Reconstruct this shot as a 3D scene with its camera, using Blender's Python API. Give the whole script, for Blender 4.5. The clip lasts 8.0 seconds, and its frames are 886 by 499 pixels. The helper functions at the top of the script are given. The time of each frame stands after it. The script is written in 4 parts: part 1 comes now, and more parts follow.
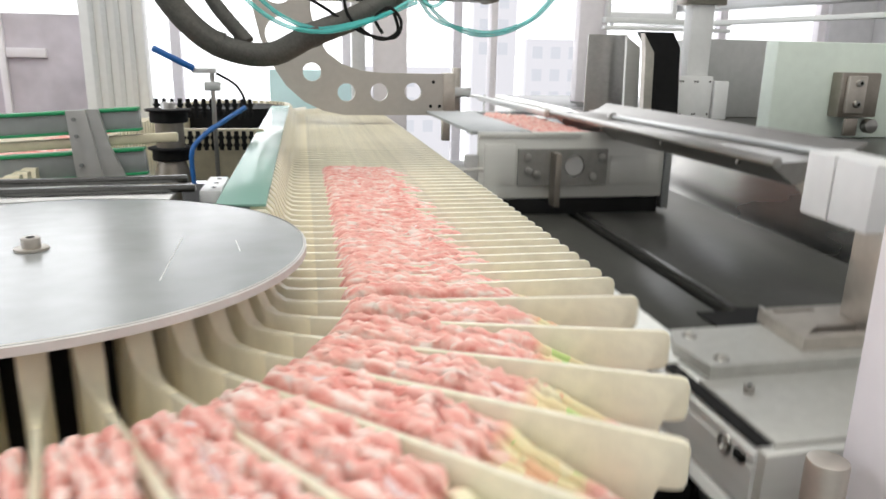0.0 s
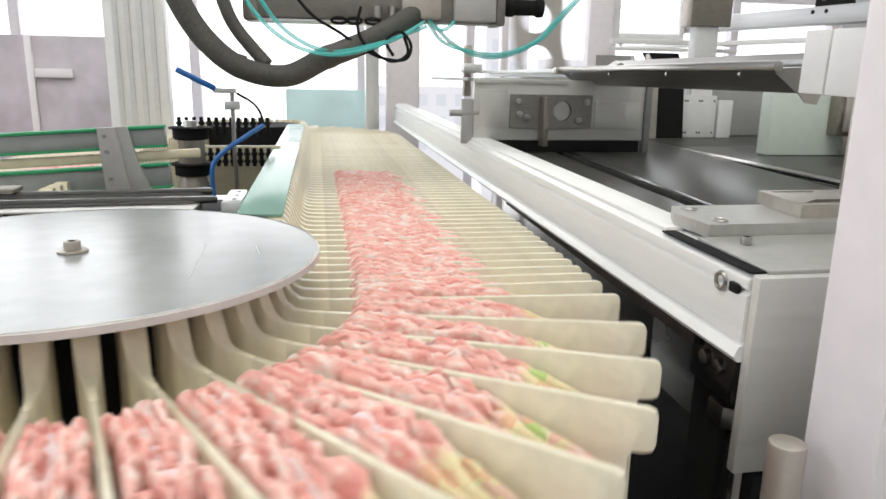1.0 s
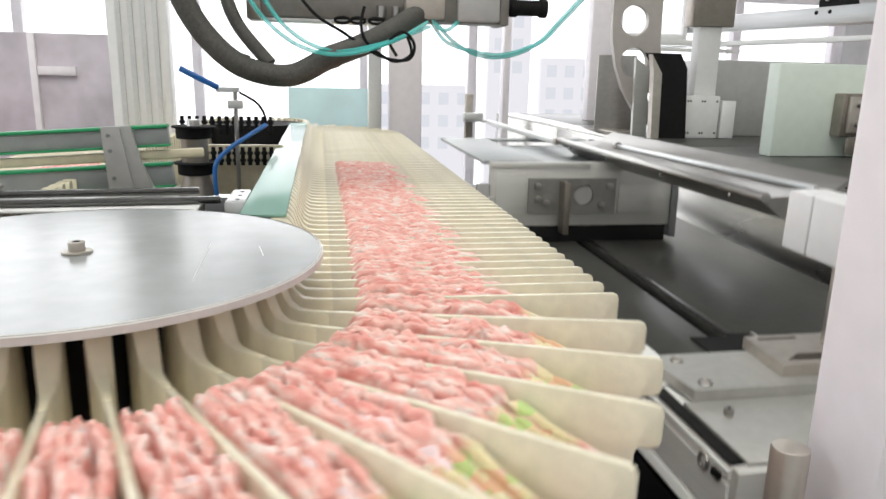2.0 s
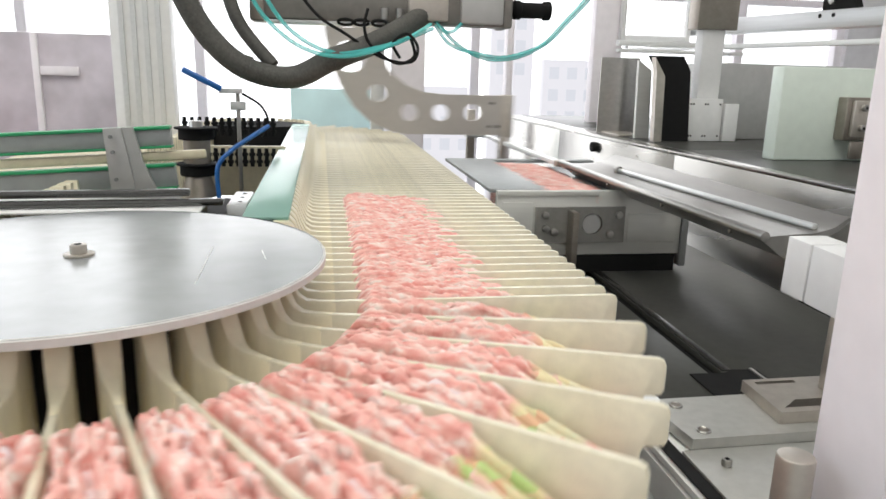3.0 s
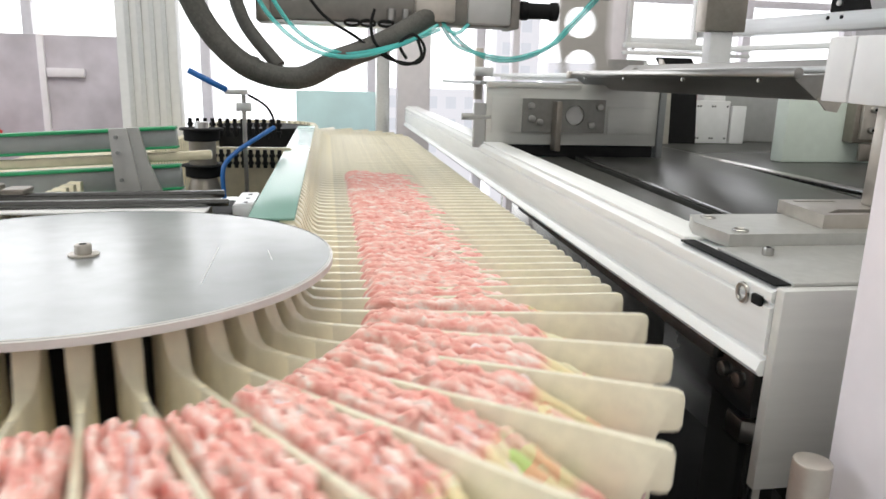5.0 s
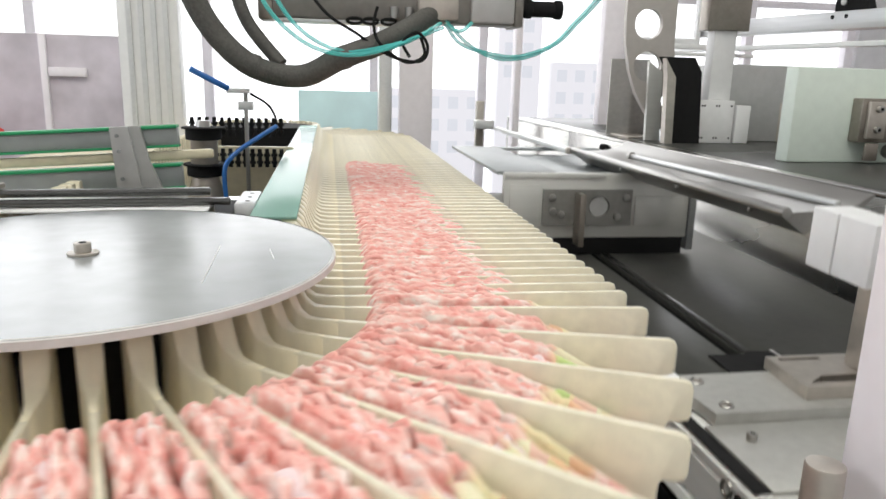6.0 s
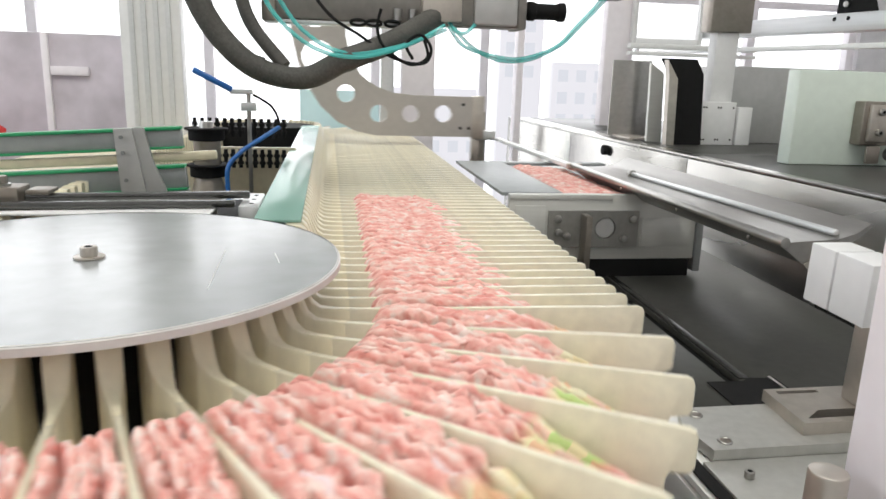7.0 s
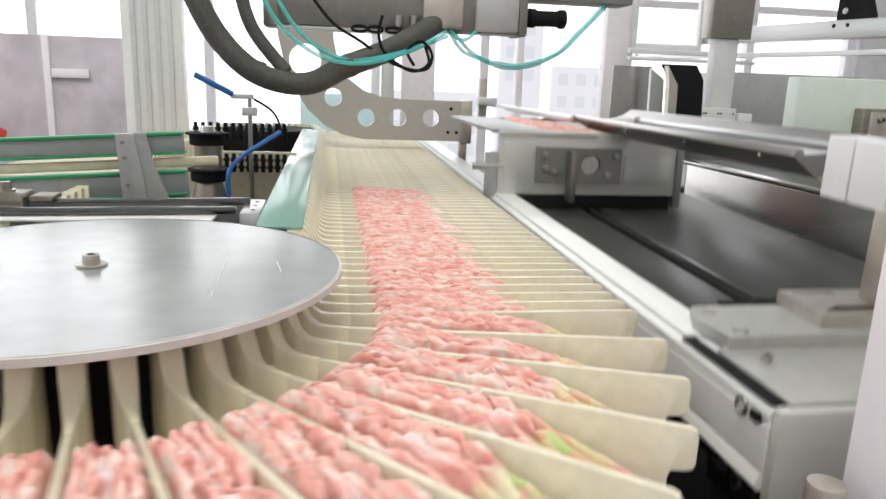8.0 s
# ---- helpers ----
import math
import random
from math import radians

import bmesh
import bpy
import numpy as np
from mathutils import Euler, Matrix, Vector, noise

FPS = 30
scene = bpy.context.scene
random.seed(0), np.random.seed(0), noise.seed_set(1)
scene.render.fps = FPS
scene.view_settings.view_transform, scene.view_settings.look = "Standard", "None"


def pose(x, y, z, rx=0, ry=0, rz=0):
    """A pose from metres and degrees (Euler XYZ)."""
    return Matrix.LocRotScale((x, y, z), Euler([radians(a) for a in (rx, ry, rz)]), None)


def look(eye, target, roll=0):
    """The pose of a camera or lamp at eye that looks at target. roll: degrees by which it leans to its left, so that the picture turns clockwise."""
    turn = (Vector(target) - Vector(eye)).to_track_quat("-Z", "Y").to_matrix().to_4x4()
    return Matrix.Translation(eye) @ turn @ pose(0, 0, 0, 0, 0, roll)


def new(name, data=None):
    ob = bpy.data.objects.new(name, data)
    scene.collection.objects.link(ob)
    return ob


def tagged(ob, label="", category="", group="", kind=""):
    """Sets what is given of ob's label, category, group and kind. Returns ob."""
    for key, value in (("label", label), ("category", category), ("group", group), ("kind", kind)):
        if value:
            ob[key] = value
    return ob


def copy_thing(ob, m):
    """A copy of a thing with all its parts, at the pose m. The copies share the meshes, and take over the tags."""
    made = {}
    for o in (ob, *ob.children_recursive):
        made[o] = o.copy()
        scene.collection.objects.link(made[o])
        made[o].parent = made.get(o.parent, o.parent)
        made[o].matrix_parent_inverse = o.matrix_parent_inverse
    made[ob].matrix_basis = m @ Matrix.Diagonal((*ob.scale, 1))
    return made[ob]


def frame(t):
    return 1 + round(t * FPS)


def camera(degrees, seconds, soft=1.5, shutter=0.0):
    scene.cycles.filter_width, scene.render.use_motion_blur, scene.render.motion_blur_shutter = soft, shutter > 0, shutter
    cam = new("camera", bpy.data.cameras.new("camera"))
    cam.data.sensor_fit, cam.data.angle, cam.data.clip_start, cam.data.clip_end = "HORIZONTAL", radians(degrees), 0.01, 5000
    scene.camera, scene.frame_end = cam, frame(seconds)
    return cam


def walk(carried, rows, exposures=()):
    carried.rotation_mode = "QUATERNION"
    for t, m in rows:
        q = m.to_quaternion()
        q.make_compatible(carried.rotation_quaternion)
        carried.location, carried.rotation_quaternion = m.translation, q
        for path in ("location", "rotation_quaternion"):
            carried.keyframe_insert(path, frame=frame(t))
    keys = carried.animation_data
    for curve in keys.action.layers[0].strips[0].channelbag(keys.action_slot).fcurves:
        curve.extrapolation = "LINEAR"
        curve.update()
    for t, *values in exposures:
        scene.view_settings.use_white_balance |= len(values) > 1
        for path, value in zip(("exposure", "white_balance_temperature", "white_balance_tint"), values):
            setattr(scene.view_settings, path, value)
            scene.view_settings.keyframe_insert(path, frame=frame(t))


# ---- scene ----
cam = camera(63.28, 8.0, soft=1.6, shutter=0.5)
PATH = [
    (0, (0.1773, -0.4974, 0.1659), (0.3629, 0.4502, -0.0921), 1.10),
    (0.5, (0.1807, -0.5289, 0.1694), (0.3457, 0.4264, -0.0709), 1.13),
    (1, (0.1780, -0.5466, 0.1684), (0.3455, 0.4103, -0.0655), 1.06),
    (1.5, (0.1769, -0.5465, 0.1696), (0.3437, 0.4104, -0.0672), 1.16),
    (3, (0.1752, -0.5426, 0.1731), (0.3393, 0.4154, -0.0621), 1.55),
    (3.5, (0.1753, -0.5401, 0.1713), (0.3379, 0.4183, -0.0631), 1.60),
    (4, (0.1735, -0.5385, 0.1711), (0.3358, 0.4206, -0.0617), 1.71),
    (4.5, (0.1735, -0.5385, 0.1710), (0.3336, 0.4207, -0.0608), 1.65),
    (6, (0.1728, -0.5282, 0.1668), (0.3284, 0.4325, -0.0640), 1.59),
    (6.5, (0.1698, -0.5283, 0.1698), (0.3258, 0.4319, -0.0613), 1.75),
    (7, (0.1692, -0.5285, 0.1716), (0.3246, 0.4312, -0.0607), 1.82),
    (7.5, (0.1680, -0.5251, 0.1701), (0.3231, 0.4346, -0.0577), 1.77),
    (8, (0.1673, -0.5295, 0.1772), (0.3243, 0.4314, -0.0522), 2.12),
]
walk(cam, [(t, look(eye, target, roll)) for t, eye, target, roll in PATH])

# ---- light ----
world = bpy.data.worlds.new("factory_daylight")
scene.world = world
world.use_nodes = True
wn = world.node_tree
sky = wn.nodes.new("ShaderNodeTexSky")
sky.sky_type, sky.sun_disc = "NISHITA", False
sky.sun_elevation, sky.sun_rotation = radians(50), radians(20)
wn.links.new(sky.outputs[0], wn.nodes["Background"].inputs[0])
wn.nodes["Background"].inputs[1].default_value = 0.12


def lamp(name, kind, m, energy, size=(1, 1), color=(1, 1, 1)):
    data = bpy.data.lights.new(name, kind)
    data.energy, data.color = energy, color
    if kind == "AREA":
        data.shape, data.size, data.size_y = "RECTANGLE", size[0], size[1]
    ob = new(name, data)
    ob.matrix_world = m
    return ob


sun = lamp("sun", "SUN", look((0.5, 4, 4), (0, 0, 0)), 1.0, color=(1, 0.97, 0.92))
sun.data.angle = radians(10)
# daylight in the far window; unseen fills added at the left wall and overhead
lamp("window_light", "AREA", look((0.6, 3.38, 1.0), (0.6, 0, 0.2)), 20, (4.4, 1.8))
lamp("side_fill", "AREA", look((-2.55, 0.6, 1.1), (0, 0.3, 0)), 29, (3.0, 1.5))
for k in range(3):
    lamp("overhead_fill", "AREA", look((-0.9 + 1.1 * k, -0.9, 2.62), (-0.9 + 1.1 * k, -0.9, 0)), 26, (0.35, 3.4), (0.97, 0.965, 0.87))
scene.view_settings.exposure = -0.03


# ---- materials ----
def mat(name, color, rough=0.5, metal=0.0, grain=60, vary=0.12, bump=0.15, stretch=(1, 1, 1), stain=6, coat=0.0):
    m = bpy.data.materials.new(name)
    m.use_nodes = True
    nt = m.node_tree
    b = nt.nodes["Principled BSDF"]
    tc = nt.nodes.new("ShaderNodeTexCoord")
    mp = nt.nodes.new("ShaderNodeMapping")
    mp.inputs["Scale"].default_value = stretch
    nt.links.new(tc.outputs["Object"], mp.inputs[0])
    fine, broad = nt.nodes.new("ShaderNodeTexNoise"), nt.nodes.new("ShaderNodeTexNoise")
    fine.inputs["Scale"].default_value, broad.inputs["Scale"].default_value = grain, stain
    fine.inputs["Detail"].default_value = broad.inputs["Detail"].default_value = 4
    for n in (fine, broad):
        nt.links.new(mp.outputs[0], n.inputs["Vector"])
    add = nt.nodes.new("ShaderNodeMath")
    add.operation = "ADD"
    nt.links.new(fine.outputs["Fac"], add.inputs[0])
    nt.links.new(broad.outputs["Fac"], add.inputs[1])
    ramp = nt.nodes.new("ShaderNodeMapRange")
    ramp.inputs["From Min"].default_value, ramp.inputs["From Max"].default_value = 0.7, 1.3
    ramp.inputs["To Min"].default_value, ramp.inputs["To Max"].default_value = 1 - vary, 1 + vary
    nt.links.new(add.outputs[0], ramp.inputs[0])
    mul = nt.nodes.new("ShaderNodeMix")
    mul.data_type, mul.blend_type = "RGBA", "MULTIPLY"
    mul.inputs["Factor"].default_value = 1
    mul.inputs["A"].default_value = (*color, 1)
    nt.links.new(ramp.outputs[0], mul.inputs["B"])
    nt.links.new(mul.outputs["Result"], b.inputs["Base Color"])
    rr = nt.nodes.new("ShaderNodeMapRange")
    rr.inputs["To Min"].default_value, rr.inputs["To Max"].default_value = rough * 0.75, min(1, rough * 1.3)
    nt.links.new(broad.outputs["Fac"], rr.inputs[0])
    nt.links.new(rr.outputs[0], b.inputs["Roughness"])
    b.inputs["Metallic"].default_value = metal
    b.inputs["Coat Weight"].default_value = coat
    if bump:
        bp = nt.nodes.new("ShaderNodeBump")
        bp.inputs["Strength"].default_value, bp.inputs["Distance"].default_value = bump, 0.001
        nt.links.new(fine.outputs["Fac"], bp.inputs["Height"])
        nt.links.new(bp.outputs[0], b.inputs["Normal"])
    return m


def clear(name, color, rough=0.02, alpha=0.3):
    m = mat(name, color, rough, bump=0, vary=0.05)
    m.node_tree.nodes["Principled BSDF"].inputs["Alpha"].default_value = alpha
    return m


def sheet(name, tint, body, share, rough=0.1, ior=1.2):
    """Clear sheet: see-through with a tint, a share of milky body, and a Fresnel gloss."""
    m = bpy.data.materials.new(name)
    m.use_nodes = True
    nt = m.node_tree
    b = nt.nodes["Principled BSDF"]
    b.inputs["Base Color"].default_value, b.inputs["Roughness"].default_value = (*body, 1), 0.3
    thru, gloss, fres = nt.nodes.new("ShaderNodeBsdfTransparent"), nt.nodes.new("ShaderNodeBsdfGlossy"), nt.nodes.new("ShaderNodeFresnel")
    thru.inputs["Color"].default_value = (*tint, 1)
    gloss.inputs["Roughness"].default_value = rough
    fres.inputs["IOR"].default_value = ior
    low, high = nt.nodes.new("ShaderNodeMixShader"), nt.nodes.new("ShaderNodeMixShader")
    low.inputs[0].default_value = share
    nt.links.new(thru.outputs[0], low.inputs[1])
    nt.links.new(b.outputs[0], low.inputs[2])
    nt.links.new(fres.outputs[0], high.inputs[0])
    nt.links.new(low.outputs[0], high.inputs[1])
    nt.links.new(gloss.outputs[0], high.inputs[2])
    nt.links.new(high.outputs[0], nt.nodes["Material Output"].inputs[0])
    return m


CREAM = mat("cream_plastic", (0.84, 0.785, 0.62), 0.32, grain=90, vary=0.10, bump=0.1, stain=14, coat=0.7)
DISC = mat("satin_disc", (0.31, 0.325, 0.33), 0.22, 0.15, grain=35, vary=0.10, bump=0.02, stain=9)
RIM = mat("pale_disc_rim", (0.62, 0.61, 0.60), 0.3, grain=60)
ALU = mat("aluminium", (0.72, 0.73, 0.73), 0.34, 0.75, grain=120, vary=0.06, stretch=(1, 0.06, 1), stain=4)
ANOD = mat("anodised_white", (0.86, 0.87, 0.86), 0.38, 0.05, grain=140, vary=0.05, stretch=(1, 0.08, 1))
HUBCREAM = mat("stained_cream_plastic", (0.81, 0.745, 0.565), 0.34, grain=38, vary=0.26, bump=0.1, stretch=(1, 1, 0.45), stain=20, coat=0.2)
STEEL = mat("stainless_steel", (0.42, 0.41, 0.39), 0.3, 1.0, grain=80, vary=0.10, stretch=(1, 0.05, 1), stain=5)
DARKSTEEL = mat("dark_steel_plate", (0.12, 0.12, 0.117), 0.2, 0.8, grain=70, vary=0.10, stain=2, bump=0.01)
BEDPLATE = mat("dark_lacquered_plate", (0.062, 0.062, 0.057), 0.3, 0.0, grain=70, vary=0.12, stain=1.5, bump=0.0)
BEDPLATE.node_tree.nodes["Principled BSDF"].inputs["Specular IOR Level"].default_value = 0.2
POLISHED = mat("polished_stainless", (0.52, 0.51, 0.48), 0.26, 1.0, grain=60, vary=0.10, stretch=(1, 0.3, 1), stain=7, bump=0.03)
RAILMETAL = mat("anodised_rail", (0.91, 0.92, 0.91), 0.34, 0.1, grain=140, vary=0.05, stretch=(1, 0.08, 1))
PRESS = mat("dull_steel_sheet", (0.33, 0.32, 0.30), 0.34, 0.9, grain=60, vary=0.12, stretch=(1, 0.2, 1), stain=8, bump=0.05)
LINING = mat("white_nonwoven_lining", (0.84, 0.70, 0.72), 0.7, grain=160, vary=0.08, bump=0.6, stain=30)
BROWNSTEEL = mat("bronzed_steel", (0.30, 0.27, 0.235), 0.35, 0.8, grain=70)
WARMSTEEL = mat("warm_steel", (0.52, 0.48, 0.43), 0.35, 0.7, grain=70)
WHITE = mat("white_paint", (0.80, 0.80, 0.80), 0.4, grain=50, vary=0.04)
PALEGREEN = mat("pale_green_paint", (0.70, 0.78, 0.71), 0.42, grain=50, vary=0.04)
LILAC = mat("pale_lilac_paint", (0.90, 0.855, 0.89), 0.5, grain=40, vary=0.04)
GREY = mat("grey_paint", (0.24, 0.25, 0.25), 0.5, 0.1, grain=60, vary=0.08)
LIGHTGREY = mat("light_grey_paint", (0.46, 0.46, 0.455), 0.4, 0.3, grain=60, vary=0.06)
BLACK = mat("black_rubber", (0.010, 0.010, 0.0105), 0.85, grain=60, vary=0.2)
BLACK.node_tree.nodes["Principled BSDF"].inputs["Specular IOR Level"].default_value = 0.25
HOSE = mat("grey_braided_hose", (0.075, 0.072, 0.065), 0.6, grain=300, vary=0.3, bump=0.6, stain=20)
GREEN = mat("green_belt", (0.02, 0.30, 0.12), 0.45, grain=80, vary=0.12)
CYAN = clear("cyan_air_tube", (0.12, 0.66, 0.64), 0.15, 0.6)
BLUE = mat("blue_air_tube", (0.03, 0.16, 0.50), 0.3, grain=50)
ROLLER = mat("cream_roller", (0.66, 0.60, 0.44), 0.3, grain=60)
CONCRETE = mat("grey_floor_paint", (0.32, 0.33, 0.33), 0.5, grain=12, vary=0.15, stain=1.5)
PLASTER = mat("hall_wall_plaster", (0.72, 0.71, 0.72), 0.7, grain=20, vary=0.06, stain=1.2)
HAZE = sheet("green_tinted_acrylic", (0.72, 0.95, 0.86), (0.50, 0.86, 0.74), 0.5, 0.15)
GANTRY = mat("dark_grey_actuator", (0.20, 0.187, 0.172), 0.4, 0.3, grain=60, vary=0.15)
TEAL = mat("teal_panel", (0.62, 0.84, 0.84), 0.4, grain=8, vary=0.08)


def glow(name, color, strength, base=0.8):
    m = bpy.data.materials.new(name)
    m.use_nodes = True
    e = m.node_tree.nodes["Principled BSDF"]
    e.inputs["Base Color"].default_value = (base, base, base, 1)
    e.inputs["Emission Color"].default_value = (*color, 1)
    e.inputs["Emission Strength"].default_value = strength
    return m


OUTSIDE = glow("bright_outside", (0.97, 0.98, 1.0), 1.7)
# building walls and panes emit a little, to look washed out by daylight
WALLGLOW = glow("glowing_haze_wall", (0.94, 0.93, 0.99), 0.86, 0.05)
PANEGLOW = glow("glowing_haze_pane", (0.90, 0.92, 1.0), 0.78, 0.05)
DIMLILAC = mat("dim_lilac_panel", (0.60, 0.55, 0.60), 0.3, grain=9, vary=0.25, stain=5)
RED = mat("red_cloth", (0.65, 0.05, 0.05), 0.7, grain=30)


def pad_material():
    m = mat("pink_printed_nonwoven", (1, 1, 1), 0.65, grain=190, vary=0.04, bump=0.9, stain=40)
    nt = m.node_tree
    b = nt.nodes["Principled BSDF"]
    tc = nt.nodes.new("ShaderNodeTexCoord")
    n1 = nt.nodes.new("ShaderNodeTexNoise")
    n1.inputs["Scale"].default_value, n1.inputs["Detail"].default_value = 110, 5
    info = nt.nodes.new("ShaderNodeObjectInfo")
    shift = nt.nodes.new("ShaderNodeVectorMath")
    shift.operation = "ADD"
    sc = nt.nodes.new("ShaderNodeVectorMath")
    sc.operation = "SCALE"
    sc.inputs[0].default_value = (3, 5, 7)
    nt.links.new(info.outputs["Random"], sc.inputs["Scale"])
    nt.links.new(tc.outputs["Object"], shift.inputs[0])
    nt.links.new(sc.outputs[0], shift.inputs[1])
    streak = nt.nodes.new("ShaderNodeMapping")
    streak.inputs["Scale"].default_value = (0.55, 2.2, 1.0)
    nt.links.new(shift.outputs[0], streak.inputs[0])
    nt.links.new(streak.outputs[0], n1.inputs["Vector"])
    r1 = nt.nodes.new("ShaderNodeValToRGB")
    e = r1.color_ramp.elements
    e[0].position, e[0].color = 0.32, (0.80, 0.32, 0.28, 1)
    e[1].position, e[1].color = 0.66, (0.95, 0.82, 0.77, 1)
    e.new(0.5).color = (0.90, 0.52, 0.46, 1)
    nt.links.new(n1.outputs["Fac"], r1.inputs[0])
    # printed yellow, orange and lime patches on the outer end
    v = nt.nodes.new("ShaderNodeTexVoronoi")
    v.inputs["Scale"].default_value = 85
    nt.links.new(shift.outputs[0], v.inputs["Vector"])
    sep = nt.nodes.new("ShaderNodeSeparateColor")
    nt.links.new(v.outputs["Color"], sep.inputs[0])
    r2 = nt.nodes.new("ShaderNodeValToRGB")
    r2.color_ramp.interpolation = "CONSTANT"
    e = r2.color_ramp.elements
    e[0].position, e[0].color = 0.0, (0.86, 0.76, 0.48, 1)
    e[1].position, e[1].color = 0.4, (0.85, 0.55, 0.35, 1)
    e.new(0.6).color = (0.58, 0.74, 0.30, 1)
    e.new(0.72).color = (0.88, 0.62, 0.52, 1)
    e.new(0.85).color = (0.88, 0.82, 0.60, 1)
    nt.links.new(sep.outputs[0], r2.inputs[0])
    px = nt.nodes.new("ShaderNodeSeparateXYZ")
    nt.links.new(tc.outputs["Object"], px.inputs[0])
    band = nt.nodes.new("ShaderNodeMapRange")
    band.inputs["From Min"].default_value, band.inputs["From Max"].default_value = 0.328, 0.338
    nt.links.new(px.outputs["X"], band.inputs[0])
    band2 = nt.nodes.new("ShaderNodeMapRange")
    band2.inputs["From Min"].default_value, band2.inputs["From Max"].default_value = 0.378, 0.37
    nt.links.new(px.outputs["X"], band2.inputs[0])
    both = nt.nodes.new("ShaderNodeMath")
    both.operation = "MULTIPLY"
    nt.links.new(band.outputs[0], both.inputs[0])
    nt.links.new(band2.outputs[0], both.inputs[1])
    mx = nt.nodes.new("ShaderNodeMix")
    mx.data_type = "RGBA"
    nt.links.new(both.outputs[0], mx.inputs["Factor"])
    nt.links.new(r1.outputs[0], mx.inputs["A"])
    nt.links.new(r2.outputs[0], mx.inputs["B"])
    nt.links.new(mx.outputs["Result"], b.inputs["Base Color"])
    wr = nt.nodes.new("ShaderNodeTexNoise")
    wr.inputs["Scale"].default_value, wr.inputs["Detail"].default_value, wr.inputs["Distortion"].default_value = 150, 4, 2.0
    nt.links.new(shift.outputs[0], wr.inputs["Vector"])
    fold = nt.nodes.new("ShaderNodeMath")
    fold.operation = "PINGPONG"
    fold.inputs[1].default_value = 0.12
    nt.links.new(wr.outputs["Fac"], fold.inputs[0])
    bp = [n for n in nt.nodes if n.bl_idname == "ShaderNodeBump"][0]
    nt.links.new(fold.outputs[0], bp.inputs["Height"])
    bp.inputs["Distance"].default_value, bp.inputs["Strength"].default_value = 0.003, 0.5
    b.inputs["Subsurface Weight"].default_value = 0.1
    b.inputs["Subsurface Radius"].default_value = (1.0, 0.45, 0.4)
    b.inputs["Subsurface Scale"].default_value = 0.004
    return m


ENDPLATE = mat("satin_aluminium", (0.64, 0.64, 0.61), 0.42, 0.35, grain=120, vary=0.06, stretch=(0.08, 1, 1), stain=4)
GUIDE = mat("grey_guide_plate", (0.31, 0.33, 0.33), 0.4, 0.2, grain=50, vary=0.10, stain=7)
PLATE = mat("grey_machined_plate", (0.50, 0.50, 0.475), 0.4, 0.5, grain=110, vary=0.08, stain=5)
ARMGREY = mat("warm_grey_plate", (0.47, 0.44, 0.41), 0.42, 0.3, grain=60, vary=0.06)
BRACKET = mat("dark_bracket_plate", (0.24, 0.235, 0.22), 0.42, 0.25, grain=90, vary=0.12, stain=6)
PINK = pad_material()


# ---- mesh helpers ----
def bm_box(x0, x1, y0, y1, z0, z1, bevel=0.0, bm=None, seg=2):
    bm = bm or bmesh.new()
    made = bmesh.ops.create_cube(bm, size=1, matrix=Matrix.Translation(((x0 + x1) / 2, (y0 + y1) / 2, (z0 + z1) / 2)) @ Matrix.Diagonal((x1 - x0, y1 - y0, z1 - z0, 1)))
    if bevel:
        edges = list({e for v in made["verts"] for e in v.link_edges})
        bmesh.ops.bevel(bm, geom=edges, offset=bevel, segments=seg, affect="EDGES", profile=0.5)
    return bm


def bm_cyl(a, b, r, r2=None, seg=20, bm=None, bevel=0.0):
    bm = bm or bmesh.new()
    a, b = Vector(a), Vector(b)
    d = b - a
    m = Matrix.Translation((a + b) / 2) @ d.to_track_quat("Z", "Y").to_matrix().to_4x4()
    made = bmesh.ops.create_cone(bm, cap_ends=True, segments=seg, radius1=r, radius2=r if r2 is None else r2, depth=d.length, matrix=m)
    if bevel:
        edges = [e for e in {e for v in made["verts"] for e in v.link_edges} if len(e.link_faces) == 2 and any(len(f.verts) > 4 for f in e.link_faces)]
        bmesh.ops.bevel(bm, geom=edges, offset=bevel, segments=2, affect="EDGES", profile=0.5)
    return bm


def bm_plate(outline, depth, holes=(), axis="y", bm=None, bevel=0.0):
    """A flat plate from a 2D outline, thickened along an axis."""
    bm = bm or bmesh.new()
    def place(u, v, w):
        return {"y": (u, w, v), "z": (u, v, w), "x": (w, u, v)}[axis]
    loops = [outline, *holes]
    edges = []
    for loop in loops:
        vs = [bm.verts.new(place(u, v, 0)) for u, v in loop]
        edges += [bm.edges.new((vs[i], vs[(i + 1) % len(vs)])) for i in range(len(vs))]
    made = bmesh.ops.triangle_fill(bm, use_beauty=True, use_dissolve=False, edges=edges)
    faces = [g for g in made["geom"] if isinstance(g, bmesh.types.BMFace)]
    ext = bmesh.ops.extrude_face_region(bm, geom=faces)
    vec = Vector(place(0, 0, depth))
    for g in ext["geom"]:
        if isinstance(g, bmesh.types.BMVert):
            g.co += vec
    bmesh.ops.recalc_face_normals(bm, faces=bm.faces[:])
    return bm


def circle(u, v, r, n=28):
    return [(u + r * math.cos(2 * math.pi * i / n), v + r * math.sin(2 * math.pi * i / n)) for i in range(n)]


